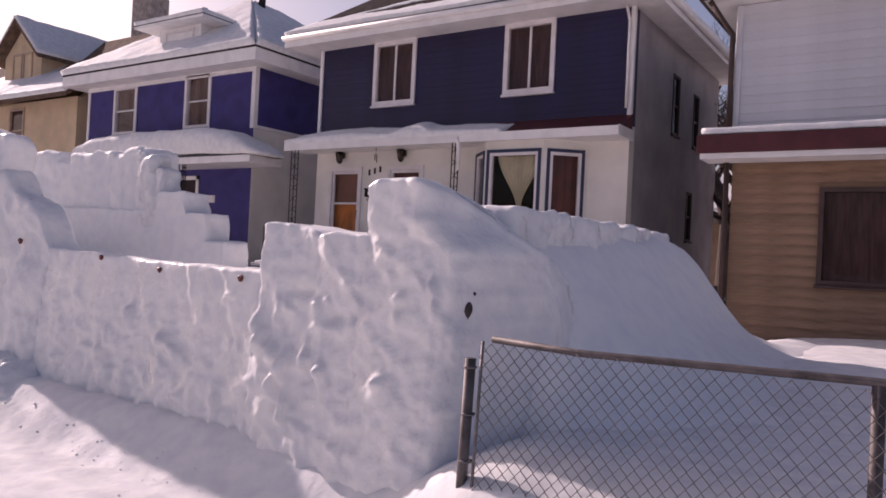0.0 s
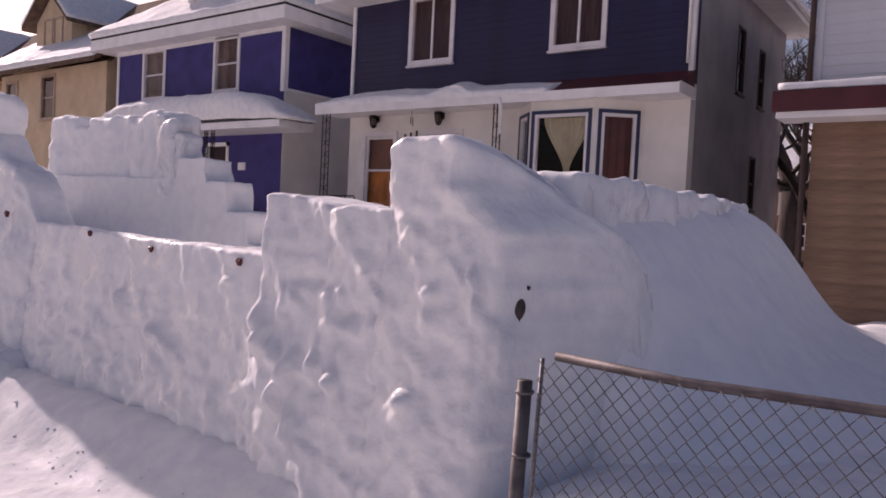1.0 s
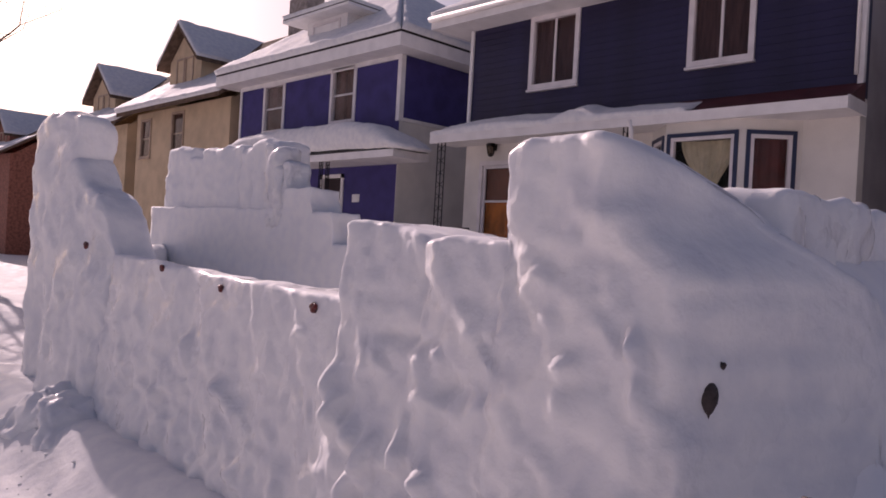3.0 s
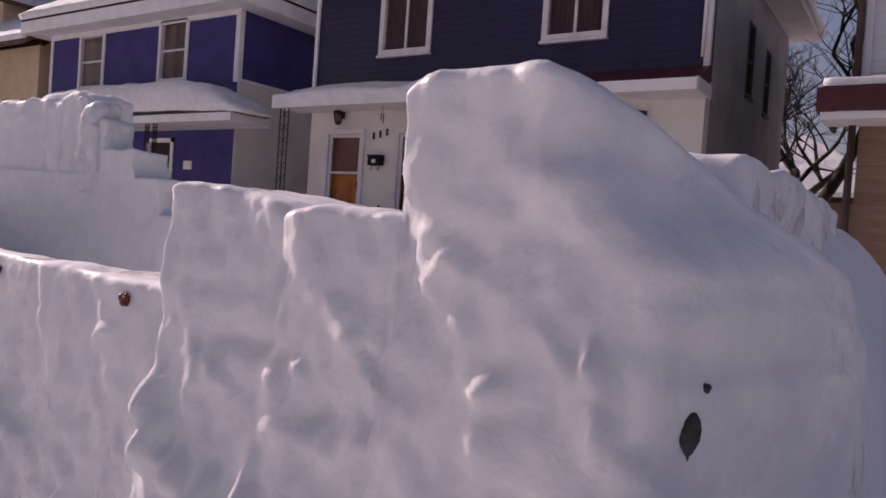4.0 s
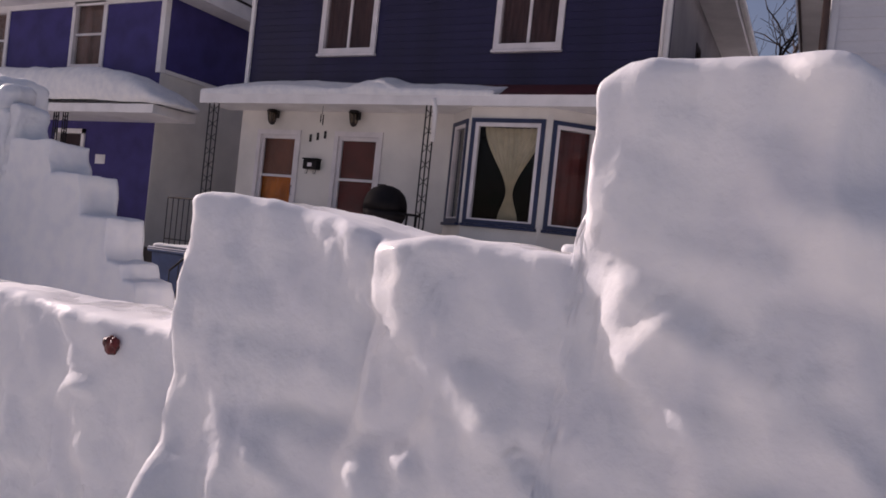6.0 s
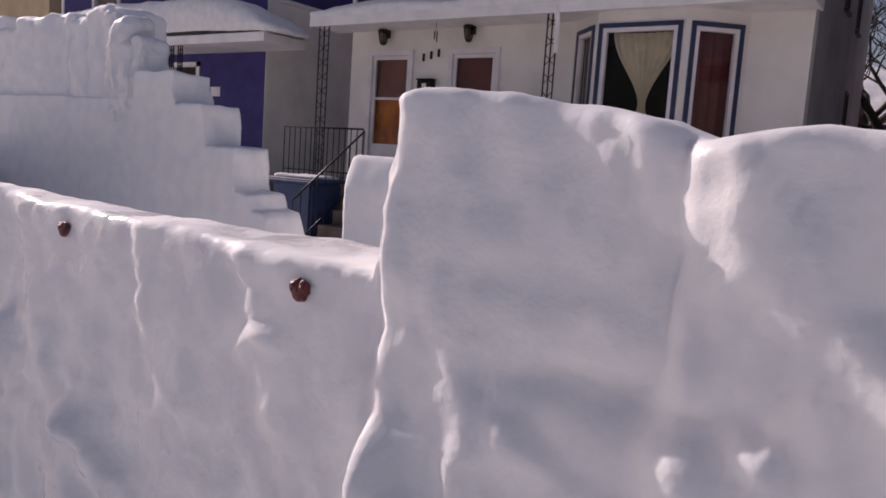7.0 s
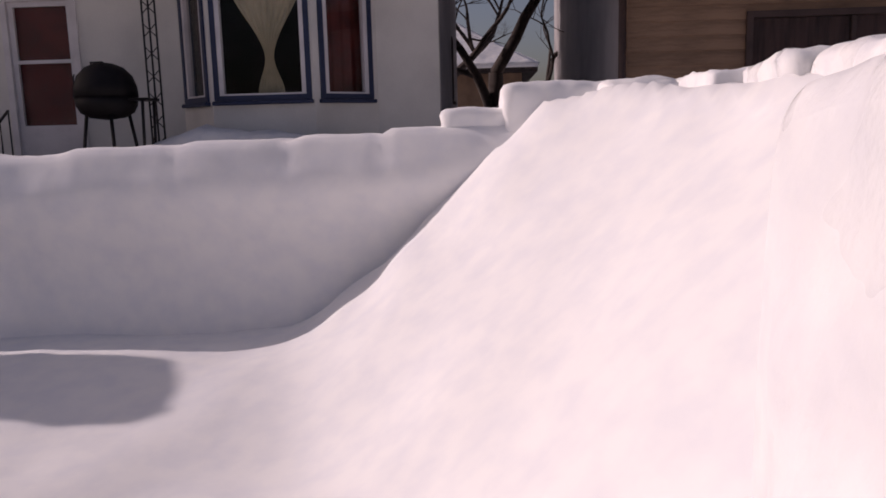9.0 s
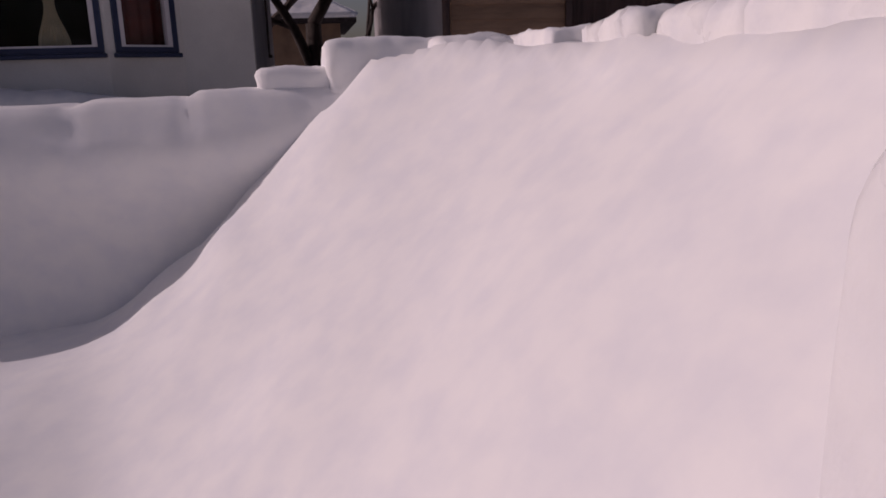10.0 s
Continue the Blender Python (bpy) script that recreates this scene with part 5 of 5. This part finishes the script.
far_1 = gable_front_house(-27.7, -21.15, 12.6, 19.5, 5.45, 3.0, BEIGE, BROWN_SHINGLE, "beige stucco house with a gabled dormer and snowy brown roof",
                  (-26.85, -24.55, 13.3, 5.9, 7.3, 8.47), [(-27.35, -26.5, 3.9, 5.25), (-24.95, -24.05, 3.9, 5.3)])
chim_b = tagged(box("chimney", far_1, -27.25, -25.95, 18.2, 19.0, 6.1, 10.95, CHIM, bevel=0.03, label="pale stone chimney"))
tubes("flue", chim_b, [([(-26.35, 18.6, 10.9), (-26.35, 18.6, 11.4)], 0.12)], IRON, 10)
lathe("flue_cap", chim_b, [(0.05, 0.12), (0.19, 0.06), (0.19, 0.03), (0.05, 0.0)], (-26.35, 18.6, 11.38), IRON, 12)
gable_front_house(-36.3, -29.1, 12.8, 19.8, 5.3, 3.0, BEIGE, BROWN_SHINGLE, "tan house with a gabled dormer under snow",
                  (-34.65, -32.25, 13.5, 5.8, 6.9, 8.12), [(-33.6, -32.7, 3.4, 4.8), (-31.5, -30.7, 3.4, 4.8)])
gable_front_house(-50.5, -43.0, 12.6, 20.0, 4.9, 2.7, BRICK, BROWN_SHINGLE, "red brick house with snow on its roof",
                  (-48.4, -46.0, 13.3, 5.3, 6.3, 7.5), [(-48.5, -47.6, 3.0, 4.3), (-46.0, -45.1, 3.0, 4.3)])
gable_front_house(-66.0, -57.0, 12.4, 20.0, 5.2, 3.0, BRICK, SHINGLE, "distant red brick house with a snowy roof",
                  (-63.0, -60.5, 13.0, 5.6, 6.8, 8.0), [(-63.5, -62.5, 3.0, 4.3), (-60.5, -59.5, 3.0, 4.3)])

# ---------------------------------------------------------------- the tan and white house
RX0, RX1, RY, RB = -2.40, 6.5, 11.24, 19.0
tanh = thing("tan_house", (2.0, 14.0, 0.3), "house with tan lower siding, white upper siding and maroon trim", "house")
RW = (-1.28, 0.75, 1.17, 2.45)
wall_panel("lower_wall", tanh, RX0, RX1, -0.2, 2.86, [RW], RY + 0.02, RY + 0.24, TAN)
wall_panel("upper_wall", tanh, RX0, RX1, 2.86, 5.02, [], RY + 0.02, RY + 0.24, SIDING)
boxes("side_wall", tanh, [(RX0, RX0 + 0.22, RY + 0.242, RB, -0.2, 5.02)], GREY_STUCCO, label="grey stucco side wall")
boxes("rear_wall", tanh, [(RX0 + 0.222, RX1, RB - 0.2, RB, -0.2, 5.0), (RX1 - 0.2, RX1, RY + 0.242, RB - 0.202, -0.2, 5.0)], GREY_STUCCO)
window(tanh, *RW, RY, DARK_BROWN, fw=0.06, split="v", fabric=DRAPE, label="wide window with a dark frame")
boxes("skirt_band", tanh, [(RX0 - 0.32, RX1, RY - 0.55, RY - 0.51, 2.88, 3.12), (RX0 - 0.36, RX0 - 0.32, RY - 0.55, RY + 1.0, 2.88, 3.12)], MAROON, label="maroon skirt board")
boxes("skirt_soffit", tanh, [(RX0 - 0.32, RX1, RY - 0.51, RY - 0.003, 2.80, 2.875)], WHITE)
boxes("skirt_top", tanh, [(RX0 - 0.34, RX1, RY - 0.53, RY - 0.003, 3.06, 3.12)], MAROON)
snow_rim("skirt_snow", tanh, RX0 - 0.33, RX1, RY - 0.53, RY - 0.004, 3.12, 3.24, r=0.05, step=0.10, lump=0.015)
boxes("eave", tanh, [(RX0 - 0.40, RX1 + 0.4, RY - 0.45, RB + 0.4, 5.03, 5.09)], WHITE)
boxes("eave_board", tanh, [(RX0 - 0.43, RX1 + 0.43, RY - 0.48, RY - 0.45, 5.0, 5.20), (RX0 - 0.43, RX0 - 0.40, RY - 0.45, RB + 0.4, 5.0, 5.20)], DARK_BROWN)
hip_roof("roof", tanh, RX0 - 0.43, RX1 + 0.43, RY - 0.48, RB + 0.4, 5.22, 2.4, 3.4, SHINGLE, 0.03)
slope_snow("roof_snow", tanh, [(RX0 - 0.43, RY - 0.5, 5.23), (RX1 + 0.43, RY - 0.5, 5.23), (2.3, RY + 2.9, 7.6), (2.0, RY + 2.9, 7.6)], 0.14, lambda u, v: 0.8 - 0.2 * v)
slope_snow("roof_snow", tanh, [(RX0 - 0.45, RB + 0.4, 5.23), (RX0 - 0.45, RY - 0.5, 5.23), (2.1, RY + 2.9, 7.6), (2.1, RB - 3, 7.6)], 0.14, lambda u, v: 0.8 - 0.2 * v)
tubes("downspout", tanh, [([(RX0 - 0.30, RY - 0.40, 5.0), (RX0 - 0.06, RY - 0.06, 4.6), (RX0 - 0.06, RY - 0.06, 3.3)], 0.038), ([(RX0 - 0.06, RY - 0.06, 2.8), (RX0 - 0.06, RY - 0.06, 0.3)], 0.038)], DARK_BROWN, 8)
box("corner_board", tanh, RX0 - 0.022, RX0 + 0.06, RY - 0.028, RY + 0.08, 3.25, 5.0, SIDING)

# ---------------------------------------------------------------- between the houses
back_house = thing("back_house", (-6.4, 30.0, 0.0), "small brown house with a snowy roof behind the yards", "house")
wall_panel("wall", back_house, -9.5, -2.5, -0.2, 3.3, [(-6.5, -5.9, 1.0, 1.9), (-5.2, -4.6, 1.0, 1.9), (-6.9, -6.3, 2.2, 3.0)], 30.0, 30.2, BROWN_WALL)
for w in ((-6.5, -5.9, 1.0, 1.9), (-5.2, -4.6, 1.0, 1.9), (-6.9, -6.3, 2.2, 3.0)):
    window(back_house, *w, 30.0, FRAME, fw=0.06, split="h")
boxes("rear_wall", back_house, [(-9.5, -2.5, 36.0, 36.2, -0.2, 3.3), (-9.5, -9.3, 30.2, 36.0, -0.2, 3.3), (-2.7, -2.5, 30.2, 36.0, -0.2, 3.3)], BROWN_WALL)
hip_roof("roof", back_house, -10.0, -2.0, 29.4, 36.6, 3.4, 2.3, 3.0, SHINGLE, 0.15)
slope_snow("roof_snow", back_house, [(-10.0, 29.38, 3.41), (-2.0, 29.38, 3.41), (-5.9, 32.4, 5.7), (-6.1, 32.4, 5.7)], 0.18, lambda u, v: 0.8)
slope_snow("roof_snow", back_house, [(-2.0, 29.4, 3.41), (-2.0, 36.6, 3.41), (-6.0, 33.6, 5.7), (-6.0, 32.4, 5.7)], 0.18, lambda u, v: 0.8)


drift = snow_block("snow_drift", None, -3.9, -2.45, 12.6, 15.5, -0.1, 0.78, r=0.35, step=0.10, lump=0.10, mat=SNOW_ROOF)
tagged(drift, "rounded drift of snow between the two houses", "snow drift")
pile = thing("board_pile", (-3.2, 12.2, 0.2), "dark weathered boards leaning beside the house wall", "boards")
for i in range(5):
    box("plank", pile, -3.95 + 0.10 * i, -3.88 + 0.10 * i, 11.9 + 0.04 * i, 12.05 + 0.04 * i, 0.1, 0.98 - 0.10 * (i % 3), DARK_BROWN)
gate = thing("low_fence_panel", (-2.6, 13.6, 0.3), "short dark wooden fence panel in the snow", "fence")
for i in range(5):
    box("picket", gate, -2.85 + 0.10 * i, -2.78 + 0.10 * i, 12.3, 12.33, 0.2, 1.05, DARK_BROWN)
box("crossbar", gate, -2.87, -2.36, 12.335, 12.36, 0.75, 0.82, DARK_BROWN)


def tree(at, height, spread, seed, label, trunk_r=0.22, first=0.28, depth=6):
    rng = random.Random(seed)
    t = thing("bare_tree", at, label, "tree")
    trunk, twigs = [], []

    def grow(p, d, length, r, level):
        pts, rad = [p], [r]
        k = 5
        for i in range(k):
            d = (d + Vector((rng.uniform(-1, 1), rng.uniform(-1, 1), rng.uniform(-0.5, 0.8))) * (0.16 if level else 0.07)).normalized()
            p = p + d * (length / k)
            pts.append(p)
            rad.append(r * (1 - 0.30 * (i + 1) / k))
        (trunk if level <= 1 else twigs).append((pts, rad))
        if level >= depth or r < 0.0035:
            return
        n = 3 if level < 4 else rng.choice((2, 3))
        for j in range(n):
            i = k if j == 0 else rng.randint(2, k)
            side_d = Vector((rng.uniform(-1, 1), rng.uniform(-1, 1), rng.uniform(-0.15, 0.6))).normalized()
            nd = (d * (1.0 if j == 0 else 0.55) + side_d * spread).normalized()
            grow(pts[i], nd, length * rng.uniform(0.62, 0.82), rad[i] * (0.85 if j == 0 else 0.64), level + 1)

    grow(Vector(at), Vector((0.05, 0, 1)), height * first, trunk_r, 0)
    tubes("trunk", t, trunk, BARK, 8)
    V, Fc = [], []
    for pts, rad in twigs:
        v, f = tube_vf(pts, rad, 4, len(V))
        V += v
        Fc += f
    mesh_part("crown", V, Fc, BARK, t, "", True)
    return t


tree((-4.75, 21.5, 0.0), 11.5, 0.75, 11, "large bare tree with spreading dark branches behind the houses", 0.36, 0.22, 8)
tree((-3.55, 18.6, 0.0), 9.5, 0.8, 31, "bare tree with thick forked limbs in the gap between the houses", 0.20, 0.26, 6)
tree((-7.5, 27.0, 0.0), 10.0, 0.8, 5, "bare tree with fine branches behind the houses", 0.25, 0.3, 6)
tree((-24.9, 7.0, 0.0), 13.0, 0.95, 23, "bare street tree with thin drooping twigs", 0.22, 0.3, 6)

# siding, board by board
boards(blue, HX0 + 0.056, HX1 - 0.056, 3.80, 5.60, [W1, W2], HY + 0.02, BLUE, 0.115, lap=0.012)
boards(tanh, RX0 + 0.06, RX1, 3.24, 5.0, [], RY + 0.02, SIDING, 0.125)
boards(tanh, RX0, RX1, 0.3, 2.80, [RW], RY + 0.02, TAN, 0.14)
